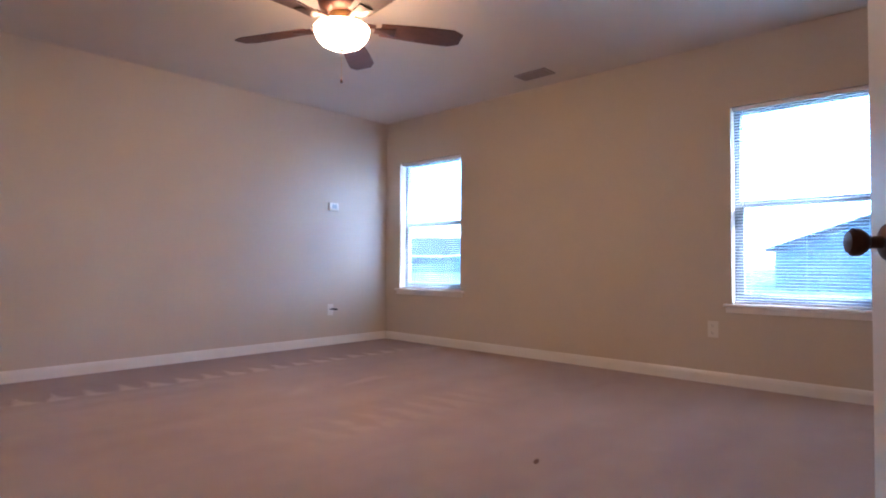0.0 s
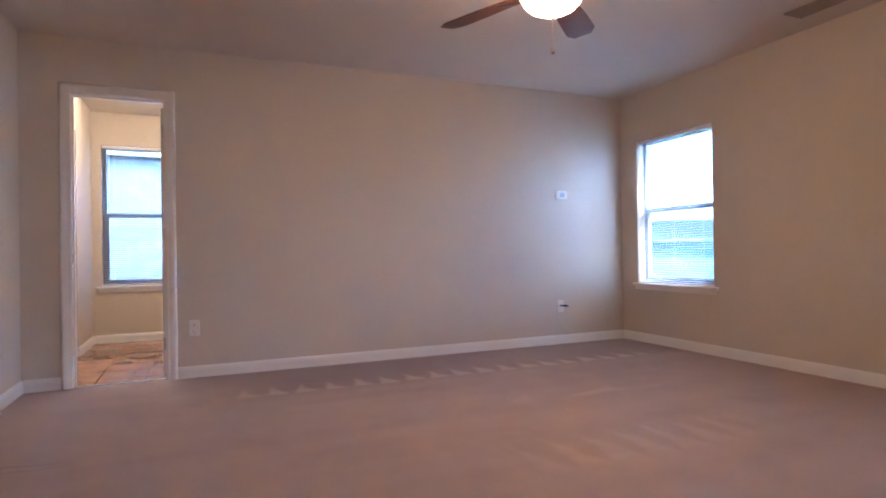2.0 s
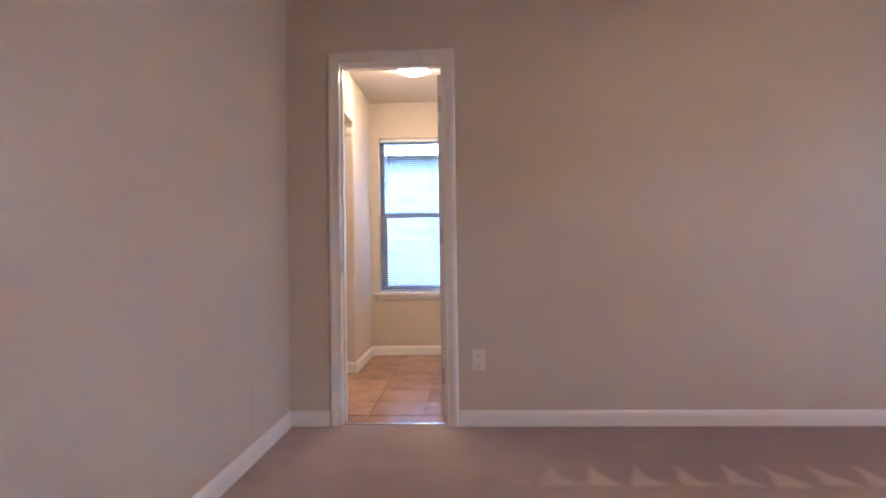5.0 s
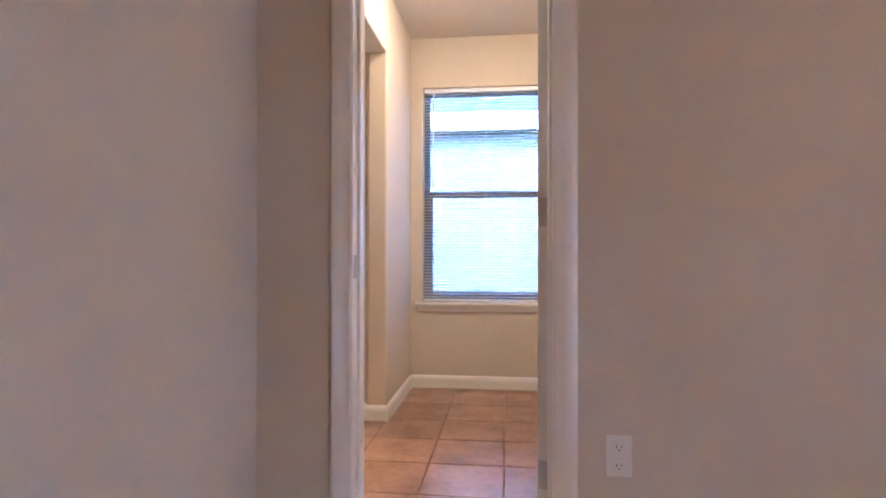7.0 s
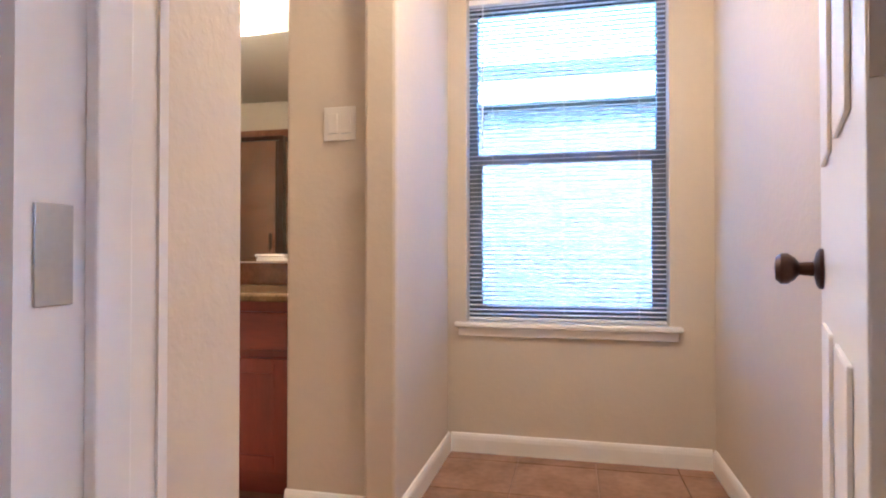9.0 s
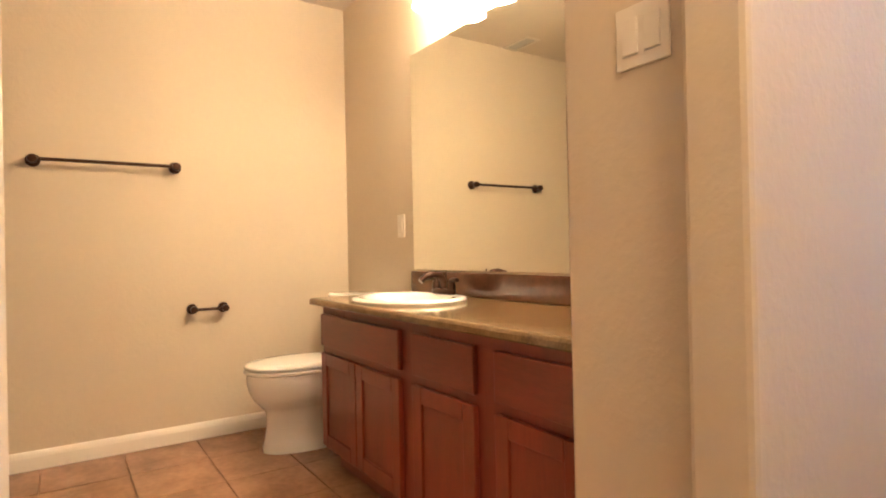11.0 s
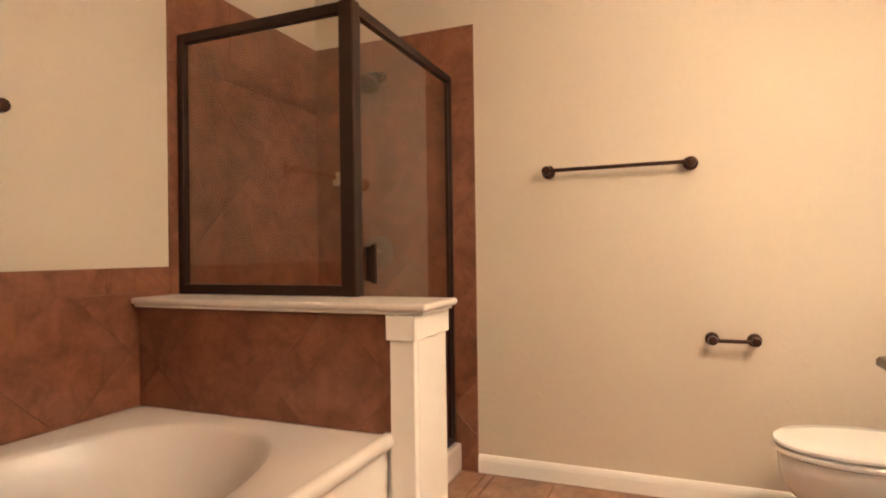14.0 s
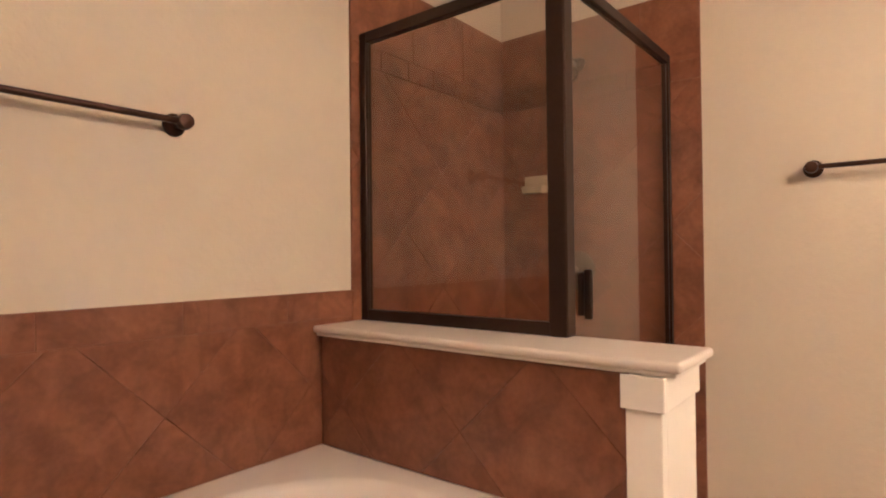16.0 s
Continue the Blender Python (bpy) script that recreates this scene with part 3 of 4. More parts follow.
# ---- bedroom things ----
def ceiling_fan():
    r = thing("ceiling_fan", pose(2.665, -2.345, H), "ceiling fan with five dark walnut blades and lit bowl", "ceiling fan")
    part("canopy", lathe(bmesh.new(), [(0.075, -0.001), (0.078, -0.012), (0.062, -0.040), (0.030, -0.055), (0.014, -0.058)]), M_BRONZE, r, "", True)
    part("motor_housing", lathe(bmesh.new(), [(0.030, -0.050), (0.095, -0.062), (0.130, -0.095), (0.138, -0.140), (0.125, -0.178), (0.085, -0.205), (0.07, -0.215)]), M_BRONZE, r, "oil-rubbed bronze motor housing", True)
    part("switch_housing", lathe(bmesh.new(), [(0.07, -0.212), (0.078, -0.225), (0.078, -0.262), (0.088, -0.272), (0.090, -0.282), (0.082, -0.288)]), M_BRASS, r, "antique brass fitter", True)
    bowl = part("glass_bowl", lathe(bmesh.new(), [(0.082, -0.2885), (0.146, -0.286), (0.152, -0.296), (0.150, -0.318), (0.135, -0.350), (0.105, -0.380), (0.062, -0.400), (0.012, -0.408)], seg=36), M_FAN_GLOW, r, "lit frosted glass bowl", True)
    part("finial", lathe(bmesh.new(), [(0.014, -0.407), (0.012, -0.414), (0.006, -0.420), (0.007, -0.426), (0.001, -0.432)], seg=14), M_BRONZE, r, "", True)
    part("pull_chain", tube(bmesh.new(), [(0, 0, -0.43), (0, 0, -0.572)], 0.0011, 5), M_BRASS, r)
    part("pull_knob", lathe(bmesh.new(), [(0.002, -0.572), (0.007, -0.578), (0.008, -0.590), (0.001, -0.599)], seg=10), M_BRONZE, r, "", True)
    for k in range(5):
        a = radians(-31 + 72 * k)
        rot = Matrix.Rotation(a, 4, "Z")
        bm = bmesh.new()
        n = 9
        lo = []
        for i in range(n):
            s = i / (n - 1)
            x = 0.215 + 0.475 * s
            w = 0.056 + 0.022 * math.sin(min(1, s * 1.25) * math.pi / 2) - (0.030 * max(0, (s - 0.88) / 0.12) ** 2)
            z = -0.235 - 0.012 * s
            tw = 0.21
            lo.append([(x, -w, z - tw * -w * -1 * 0.9 - 0.003), (x, w, z + tw * w * -0.9 - 0.003), (x, w, z + tw * w * -0.9 + 0.003), (x, -w, z - tw * -w * -1 * 0.9 + 0.003)])
        lo = [[(p[0], p[1], -0.275 - 0.19 * p[1] + (0.003 if j > 1 else -0.003)) for j, p in enumerate(q)] for q in lo]
        rings(bm, lo)
        bmesh.ops.transform(bm, matrix=rot, verts=bm.verts)
        blade = part("blade", bm, M_BLADE, r, "dark walnut blade")
        bm = bmesh.new()
        box(bm, 0.070, 0.190, -0.014, 0.014, -0.268, -0.250, 0.005)
        box(bm, 0.180, 0.300, -0.036, 0.036, -0.2845, -0.2785, 0.0025)
        for v in bm.verts:
            if v.co.x > 0.19:
                v.co.z -= 0.19 * v.co.y
        bmesh.ops.transform(bm, matrix=rot, verts=bm.verts)
        part("blade_bracket", bm, M_BRONZE, blade, "bronze blade bracket")
    return r


ceiling_fan()


def louvre_vent(name, m, a, b, material, label, behind):
    """A register on a ceiling. Local: z down from the ceiling is negative; a along x, b along y."""
    r = thing(name, m, label, "vent")
    # flat sheet in place of a duct; its tone stands for the shade inside
    part("backing", B(-a / 2 + 0.015, a / 2 - 0.015, -b / 2 + 0.015, b / 2 - 0.015, -0.003, -0.0005), behind, r)
    bm = bmesh.new()
    w = 0.02
    box(bm, -a / 2, a / 2, -b / 2, -b / 2 + w, -0.010, -0.0005, 0.002)
    box(bm, -a / 2, a / 2, b / 2 - w, b / 2, -0.010, -0.0005, 0.002)
    box(bm, -a / 2, -a / 2 + w, -b / 2 + w, b / 2 - w, -0.010, -0.0005, 0.002)
    box(bm, a / 2 - w, a / 2, -b / 2 + w, b / 2 - w, -0.010, -0.0005, 0.002)
    part("rim", bm, material, r)
    n = int((a - 2 * w) / 0.016)
    for i in range(n):
        x = -a / 2 + w + (i + 0.5) * (a - 2 * w) / n
        bm = B(-0.006, 0.006, -b / 2 + w, b / 2 - w, -0.001, 0.0)
        bmesh.ops.transform(bm, matrix=pose(x, 0, -0.006, 0, 35, 0), verts=bm.verts)
        part("louvre", bm, material, r)
    return r


louvre_vent("ceiling_vent", pose(4.735, -2.225, H), 0.17, 0.30, M_VENT, "brown louvred air register in the bedroom ceiling", M_DARK)
louvre_vent("ceiling_vent", pose(-2.545, 0.746, H, 0, 0, 90), 0.13, 0.26, M_VENT_W, "small white louvred air register in the bathroom ceiling", M_GREY)


def on_wall(name, m, w, h, t, label, category, bev=0.004):
    """A plate whose back lies on a wall. Local: x across, y out of the wall, z up; origin at the middle of its back."""
    r = thing(name, m, label, category)
    part("cover", B(-w / 2, w / 2, 0.0005, t, -h / 2, h / 2, bev), M_PLASTIC, r)
    return r


def outlet(m, label):
    r = on_wall("wall_outlet", m, 0.072, 0.116, 0.006, label, "outlet", 0.0025)
    for z in (-0.026, 0.026):
        s = part("socket", lathe(bmesh.new(), [(0.0165, 0.0062), (0.0165, 0.008), (0.015, 0.0085)], (0, 0, z), "y", 18), M_PLASTIC, r)
        bm = bmesh.new()
        for x in (-0.0065, 0.0065):
            box(bm, x - 0.001, x + 0.001, 0.0086, 0.0089, z - 0.002, z + 0.006)
        box(bm, -0.002, 0.002, 0.0086, 0.0089, z - 0.010, z - 0.006)
        part("slot", bm, M_DARK, s, "dark contact slots")
    return r


outlet(pose(1.066, 0, 0.366, 0, 0, 180), "white double outlet on the beige wall beside the doorway")
outlet(pose(XE, -3.52, 0.385, 0, 0, 90), "white double outlet on the beige wall beside the window")
th = on_wall("thermostat", pose(4.322, 0, 1.43, 0, 0, 180), 0.118, 0.082, 0.026, "white wall thermostat with a grey display", "thermostat", 0.006)
part("display", B(-0.033, 0.022, 0.0262, 0.0275, -0.020, 0.024, 0.0005), M_GREY, th, "grey display")
part("button", B(0.032, 0.046, 0.0262, 0.029, -0.012, 0.012, 0.001), M_PLASTIC, th)
cp = on_wall("cable_outlet", pose(4.303, 0, 0.362, 0, 0, 180), 0.072, 0.116, 0.006, "white cable outlet with a black plug hanging out", "cable outlet", 0.0025)
part("cable_plug", tube(bmesh.new(), [(0.01, 0.006, 0.006), (-0.004, 0.022, 0.008), (-0.03, 0.034, 0.006), (-0.062, 0.037, 0.003)], [0.005, 0.007, 0.010, 0.009]), M_BLACK, cp, "black cable plug", True)
bm = bmesh.new()
rings(bm, [[(x, y, z) for x, y in ((-0.03, -0.006), (-0.012, -0.012), (0.02, -0.008), (0.032, 0.002), (0.006, 0.010), (-0.02, 0.008))] for z in (0.0005, 0.004)])
tagged(make("carpet_scrap", bm, M_SCRAP, m=pose(2.825, -3.518, 0.0, 0, 0, 20)), "small dark brown scrap lying on the carpet", "scrap")

tagged(make("wall_scuff", B(0.0003, 0.0012, -0.5765, -0.5735, 0.157, 0.37), M_SCUFF), "thin grey vertical scuff line on the beige wall", "scuff")

# ---- hall and bath lamps ----
r = thing("dome_light", pose(0.612, 1.19, H), "lit frosted dome lamp on the hall ceiling", "ceiling light")
part("base_ring", lathe(bmesh.new(), [(0.125, -0.0005), (0.13, -0.012), (0.118, -0.022)], seg=36), M_BRONZE, r, "bronze base ring", True)
part("glass_dome", lathe(bmesh.new(), [(0.120, -0.0225), (0.119, -0.036), (0.102, -0.058), (0.062, -0.075), (0.010, -0.082)], seg=36), M_HALL_GLOW, r, "lit frosted glass dome", True)

r = thing("vanity_light", pose(-1.20, YN, 2.145), "bronze bath bar with four lit bell glasses above the mirror", "wall light")
part("back_plate", B(-0.42, 0.42, -0.022, -0.0005, -0.045, 0.045, 0.008), M_BRONZE, r)
for x in (-0.33, -0.11, 0.11, 0.33):
    a = part("arm", tube(bmesh.new(), [(x, -0.02, 0.0), (x, -0.065, 0.022), (x, -0.095, 0.015), (x, -0.10, -0.012)], 0.009), M_BRONZE, r, "", True)
    part("bell_glass", lathe(bmesh.new(), [(0.026, -0.006), (0.042, -0.016), (0.058, -0.050), (0.068, -0.090), (0.086, -0.135), (0.078, -0.135), (0.01, -0.120)], (x, -0.10, 0), seg=24), M_BATH_GLOW, a, "lit white bell glass", True)


# ---- vanity ----
VX0, VX1, VF, VT = -1.895, CX - 0.002, 1.592, 0.730
van = thing("vanity_cabinet", pose(VX0, VF, 0), "reddish cherry bathroom vanity with shaker doors and drawer fronts", "cabinet")
L, D = VX1 - VX0, YN - 0.003 - VF
bm = bmesh.new()
box(bm, 0.0, L, 0.0, D, 0.095, VT - 0.001, 0.0015)
part("carcass", bm, M_WOOD, van)
part("toe_kick", B(0.015, L, 0.065, D, 0.0, 0.0945), M_WOOD_H, van, "dark recessed toe kick")


def flat_front(parent, x0, x1, z0, z1, name):
    return part(name, B(x0, x1, -0.019, -0.0005, z0, z1, 0.004), M_WOOD_H, parent)


def shaker(parent, x0, x1, z0, z1):
    f = 0.055
    bm = bmesh.new()
    box(bm, x0, x0 + f, -0.019, -0.0005, z0, z1, 0.003)
    box(bm, x1 - f, x1, -0.019, -0.0005, z0, z1, 0.003)
    box(bm, x0 + f, x1 - f, -0.019, -0.0005, z0, z0 + f, 0.003)
    box(bm, x0 + f, x1 - f, -0.019, -0.0005, z1 - f, z1, 0.003)
    d = part("cabinet_door", bm, M_WOOD, parent)
    part("door_panel", B(x0 + f - 0.002, x1 - f + 0.002, -0.011, -0.001, z0 + f - 0.002, z1 - f + 0.002), M_WOOD, d)
    return d


for x0, x1, split in ((0.018, 0.718, True), (0.808, 1.145, False), (1.237, L - 0.02, False)):
    flat_front(van, x0, x1, 0.552, 0.690, "drawer_front")
    if split:
        shaker(van, x0, (x0 + x1) / 2 - 0.003, 0.115, 0.522)
        shaker(van, (x0 + x1) / 2 + 0.003, x1, 0.115, 0.522)
    else:
        shaker(van, x0, x1, 0.115, 0.522)

top = thing("countertop", pose(VX0 - 0.028, VF - 0.052, VT), "polished speckled brown stone vanity top with dark backsplash", "countertop")
TL, TD = VX1 - VX0 + 0.028, YN - 0.003 - VF + 0.052
SX, SYC = -1.445, 1.775


def top_loop(z, inset):
    """The worktop's outline, drawn in by inset, as 64 points from the middle of its right end."""
    q = []
    for i in range(64):
        t = 2 * math.pi * i / 64
        c, s = math.cos(t), math.sin(t)
        k = 1 / max(abs(c), abs(s))
        q.append((TL / 2 + (TL / 2 - inset) * c * k, TD / 2 + (TD / 2 - inset) * s * k, z))
    return q


bm = bmesh.new()
hole = (SX - VX0 + 0.028, SYC - VF + 0.052)
rings(bm, [top_loop(0.0, 0.004), top_loop(0.004, 0.0), top_loop(0.019, 0.001), top_loop(0.027, 0.006), top_loop(0.030, 0.014),
           oval(hole[0], hole[1], 0.030, 0.243, 0.192, 64), oval(hole[0], hole[1], 0.0, 0.243, 0.192, 64), top_loop(0.0, 0.004)], cap0=False, cap1=False)
bmesh.ops.remove_doubles(bm, verts=bm.verts, dist=0.00005)
part("slab", bm, M_TOP, top)
part("backsplash", B(0.034, TL, TD - 0.02, TD, 0.0305, 0.132, 0.003), M_SPLASH, top, "dark brown polished backsplash")
ZT = VT + 0.030
mir = tagged(make("wall_mirror", B(VX0 + 0.010, VX1, YN - 0.007, YN - 0.001, ZT + 0.108, 1.917, 0.0015), M_MIRROR), "large frameless wall mirror above the vanity", "mirror")

# sink with faucet
r = thing("sink", pose(SX, SYC, ZT), "oval white drop-in china sink in the vanity top", "sink")
bm = bmesh.new()
lo = [oval(0, 0, 0.0005, 0.262, 0.212), oval(0, 0, 0.010, 0.266, 0.216), oval(0, 0, 0.017, 0.260, 0.210), oval(0, 0, 0.020, 0.248, 0.198), oval(0, -0.010, 0.018, 0.226, 0.164), oval(0, -0.012, 0.012, 0.216, 0.154),
      oval(0, -0.014, -0.006, 0.206, 0.145), oval(0, -0.015, -0.020, 0.180, 0.122), oval(0, -0.016, -0.0255, 0.10, 0.07), oval(0, -0.016, -0.0265, 0.022, 0.022)]
rings(bm, lo, cap0=False, cap1=True)
part("basin", bm, M_CHINA, r, "", True)
part("drain", lathe(bmesh.new(), [(0.021, -0.0262), (0.021, -0.0235), (0.012, -0.0225)], (0, -0.016, 0)), M_BRONZE, r, "bronze drain", True)
f = thing("faucet", pose(SX, SYC + 0.168, ZT + 0.0195), "oil-rubbed bronze two-handle faucet on the sink rim", "faucet")
bm = bmesh.new()
rings(bm, [oval(0, 0, 0.0, 0.085, 0.027, 28), oval(0, 0, 0.014, 0.083, 0.025, 28), oval(0, 0, 0.022, 0.072, 0.018, 28)])
part("base_plate", bm, M_BRONZE, f, "", True)
part("spout", tube(bmesh.new(), [(0, 0, 0.02), (0, -0.002, 0.055), (0, -0.018, 0.078), (0, -0.05, 0.083), (0, -0.088, 0.074), (0, -0.112, 0.055)], [0.018, 0.016, 0.0145, 0.013, 0.012, 0.012]), M_BRONZE, f, "", True)
for s in (-1, 1):
    part("handle_base", lathe(bmesh.new(), [(0.019, 0.018), (0.018, 0.040), (0.012, 0.050), (0.010, 0.054)], (s * 0.055, 0, 0)), M_BRONZE, f, "", True)
    part("lever", tube(bmesh.new(), [(s * 0.050, 0.0, 0.054), (s * 0.085, -0.008, 0.062), (s * 0.120, -0.014, 0.060)], [0.008, 0.0065, 0.008]), M_BRONZE, f, "", True)
part("lift_rod", tube(bmesh.new(), [(0, 0.015, 0.02), (0, 0.015, 0.095)], 0.003, 8), M_BRONZE, f)

# switches
sw = on_wall("light_switch", pose(-0.130, CY, 1.345, 0, 0, 180), 0.116, 0.116, 0.006, "white double rocker switch on the cream wall", "switch", 0.0025)
for x in (-0.024, 0.024):
    b = B(x - 0.0165, x + 0.0165, 0.0062, 0.0095, -0.033, 0.033, 0.0012)
    part("rocker", b, M_PLASTIC, sw)
    # grey strip drawn as the thin shadow below each rocker
    part("rocker_shadow", B(x - 0.017, x + 0.017, 0.0061, 0.0066, -0.0348, -0.0332), M_GREY, sw, "grey strip in place of the thin shadow under the rocker")
sw = on_wall("wall_outlet", pose(-2.01, YN, 1.087, 0, 0, 180), 0.072, 0.116, 0.006, "white single outlet cover beside the mirror", "outlet", 0.0025)
part("socket", B(-0.0165, 0.0165, 0.0062, 0.009, -0.033, 0.033, 0.0012), M_PLASTIC, sw)


# ---- toilet ----
def toilet(m):
    """Local: origin on the floor in the middle of the back wall, the bowl towards -y."""
    r = thing("toilet", m, "white two-piece china toilet with its lid closed", "toilet")
    bm = bmesh.new()
    lo = []
    for z, cy, a, bf, bb in ((0.0, -0.38, 0.118, 0.262, 0.19), (0.02, -0.38, 0.120, 0.264, 0.19), (0.05, -0.38, 0.112, 0.254, 0.18), (0.12, -0.385, 0.104, 0.240, 0.17), (0.17, -0.39, 0.103, 0.234, 0.175),
                             (0.198, -0.40, 0.110, 0.232, 0.185), (0.220, -0.412, 0.128, 0.240, 0.20), (0.250, -0.422, 0.156, 0.258, 0.215), (0.285, -0.428, 0.176, 0.272, 0.225), (0.325, -0.43, 0.184, 0.280, 0.23), (0.365, -0.43, 0.185, 0.282, 0.235), (0.382, -0.43, 0.178, 0.274, 0.23)):
        lo.append(oval(0, cy, z, a, bf, 36, 2.2, bb))
    rings(bm, lo)
    part("bowl", bm, M_CHINA, r, "", True)
    bm = bmesh.new()
    rings(bm, [oval(0, -0.44, z, a, b, 40, 2.25, 0.19) for z, a, b in ((0.3825, 0.180, 0.276), (0.388, 0.188, 0.284), (0.398, 0.188, 0.284), (0.402, 0.184, 0.280))])
    part("seat", bm, M_CHINA, r, "", True)
    bm = bmesh.new()
    rings(bm, [oval(0, -0.44, z, a, b, 40, 2.25, 0.195) for z, a, b in ((0.4022, 0.168, 0.262), (0.4095, 0.168, 0.262), (0.410, 0.184, 0.280), (0.413, 0.187, 0.283), (0.421, 0.185, 0.281), (0.428, 0.172, 0.268), (0.431, 0.12, 0.21))])
    part("lid", bm, M_CHINA, r, "", True)
    for x in (-0.075, 0.075):
        part("hinge", tube(bmesh.new(), [(x - 0.02, -0.237, 0.414), (x + 0.02, -0.237, 0.414)], 0.011, 10), M_CHINA, r, "", True)
    bm = bmesh.new()
    rings(bm, [oval(0, -0.115, z, a, b, 36, 5.0) for z, a, b in ((0.36, 0.17, 0.075), (0.40, 0.205, 0.090), (0.60, 0.222, 0.097), (0.700, 0.226, 0.099))])
    part("tank", bm, M_CHINA, r, "", True)
    bm = bmesh.new()
    rings(bm, [oval(0, -0.115, z, a, b, 36, 5.0) for z, a, b in ((0.7005, 0.234, 0.106), (0.706, 0.238, 0.110), (0.730, 0.238, 0.110), (0.738, 0.230, 0.102))])
    part("tank_lid", bm, M_CHINA, r, "", True)
    bm = bmesh.new()
    box(bm, -0.12, 0.12, -0.25, -0.06, 0.30, 0.3595, 0.015)
    part("shelf", bm, M_CHINA, r, "", True)
    part("flush_lever", tube(bmesh.new(), [(-0.17, -0.214, 0.655), (-0.17, -0.232, 0.655), (-0.12, -0.236, 0.648)], [0.012, 0.008, 0.006], 10), M_BRONZE, r, "bronze flush lever", True)
    for s in (-1, 1):
        part("bolt_cap", lathe(bmesh.new(), [(0.014, 0.0), (0.013, 0.012), (0.006, 0.02), (0.001, 0.021)], (s * 0.125, -0.33, 0), seg=14), M_CHINA, r, "", True)
    return r


toilet(pose(-2.265, YN - 0.005, 0))


# ---- bars ----
def bar(name, m, length, reach, rr, rose, label, category):
    """A rail on two posts. Local: x along the rail, y out of the wall; origin midway on the wall."""
    r = thing(name, m, label, category)
    for s in (-1, 1):
        x = s * length / 2
        p = part("post", lathe(bmesh.new(), [(rose, 0.0005), (rose, 0.006), (rose * 0.8, 0.012), (rr * 1.25, 0.018), (rr * 1.25, reach - 0.022), (rose * 0.62, reach - 0.014), (rose * 0.72, reach), (rose * 0.62, reach + 0.014), (0.001, reach + 0.017)], (x, 0, 0), "y"), M_BRONZE, r, "", True)
    part("rail", tube(bmesh.new(), [(-length / 2, reach, 0), (length / 2, reach, 0)], rr), M_BRONZE, r, "", True)
    return r


bar("towel_bar", pose(WX, 0.817, 1.411, 0, 0, -90), 0.595, 0.060, 0.0085, 0.030, "oil-rubbed bronze towel bar on the cream wall", "towel bar")
bar("towel_bar", pose(-0.775, SY, 1.475, 0, 0, 0), 0.61, 0.060, 0.0085, 0.030, "oil-rubbed bronze towel bar above the tub", "towel bar")
bar("toilet_paper_holder", pose(WX, 1.262, 0.680, 0, 0, -90), 0.155, 0.060, 0.008, 0.027, "empty oil-rubbed bronze toilet paper holder", "paper holder")

# ---- knee wall, tub, shower ----
KX0, KX1, KY = -1.757, -1.567, 0.349
kw = slab("wall_knee", [(KX0, KX1, SY, KY, 0, 0.872)], M_TRIM, "low white knee wall between tub and shower")
r = thing("knee_wall_cap", pose(0, 0, 0.8725), "white cultured-stone cap on the low knee wall", "wall cap")
bm = bmesh.new()
box(bm, KX0 - 0.028, KX1 + 0.042, SY + 0.003, 0.402, 0.0112, 0.0335, 0.009, 3)
part("slab", bm, M_TUB, r)
part("moulding", box(bmesh.new(), KX0 - 0.014, KX1 + 0.028, SY + 0.003, 0.388, 0.0, 0.011, 0.004, 2), M_TRIM, r, "white painted moulding under the cap")
r = thing("end_post", pose(0, 0, 0), "white painted square end post of the knee wall", "post")
bm = bmesh.new()
box(bm, KX1 + 0.0005, KX1 + 0.030, 0.283, KY + 0.012, 0, 0.81, 0.003)
box(bm, KX0 - 0.022, KX1, KY + 0.0005, KY + 0.012, 0, 0.81, 0.003)
part("facing", bm, M_TRIM, r)
bm = bmesh.new()
box(bm, KX1 + 0.0302, KX1 + 0.040, 0.275, KY + 0.020, 0.800, 0.8723, 0.003)
box(bm, KX0 - 0.030, KX1 + 0.030, KY + 0.0122, KY + 0.020, 0.800, 0.8723, 0.003)
part("capital", bm, M_TRIM, r)

TX0, TX1, TY1, TZ = KX1 + 0.012, BX - 0.003, 0.266, 0.520
tub = thing("bathtub", pose(0, 0, 0), "white acrylic garden tub with an oval basin set in a deck", "bathtub")
bm = bmesh.new()
N = 64
cx, cy = (TX0 + TX1) / 2 - 0.02, (SY + TY1) / 2 - 0.02


def rim_loop(z, grow=0.0):
    lp = []
    for i in range(N):
        t = 2 * math.pi * i / N
        c, s = math.cos(t), math.sin(t)
        k = 1 / max(abs(c), abs(s))
        x = (TX0 + TX1) / 2 + (TX1 - TX0) / 2 * c * k
        y = (SY + 0.012 + TY1) / 2 + (TY1 - SY - 0.012) / 2 * s * k
        lp.append((x, y, z))
    return lp


lo = [rim_loop(TZ - 0.03), rim_loop(TZ)]
for z, a, b in ((TZ, 0.628, 0.400), (TZ - 0.004, 0.618, 0.391), (TZ - 0.018, 0.607, 0.381), (TZ - 0.12, 0.575, 0.350), (TZ - 0.26, 0.515, 0.305), (TZ - 0.36, 0.46, 0.26), (TZ - 0.40, 0.38, 0.20), (TZ - 0.405, 0.1, 0.05)):
    lo.append(oval(cx, cy, z, a, b, N, 2.3))
rings(bm, lo, cap0=False)
part("basin", bm, M_TUB, tub, "", True)
bm = bmesh.new()
tube(bm, [(TX0 + 0.002, TY1 + 0.002, TZ - 0.012), (TX1, TY1 + 0.002, TZ - 0.012)], 0.024, 16)
part("rolled_edge", bm, M_TUB, tub, "", True)
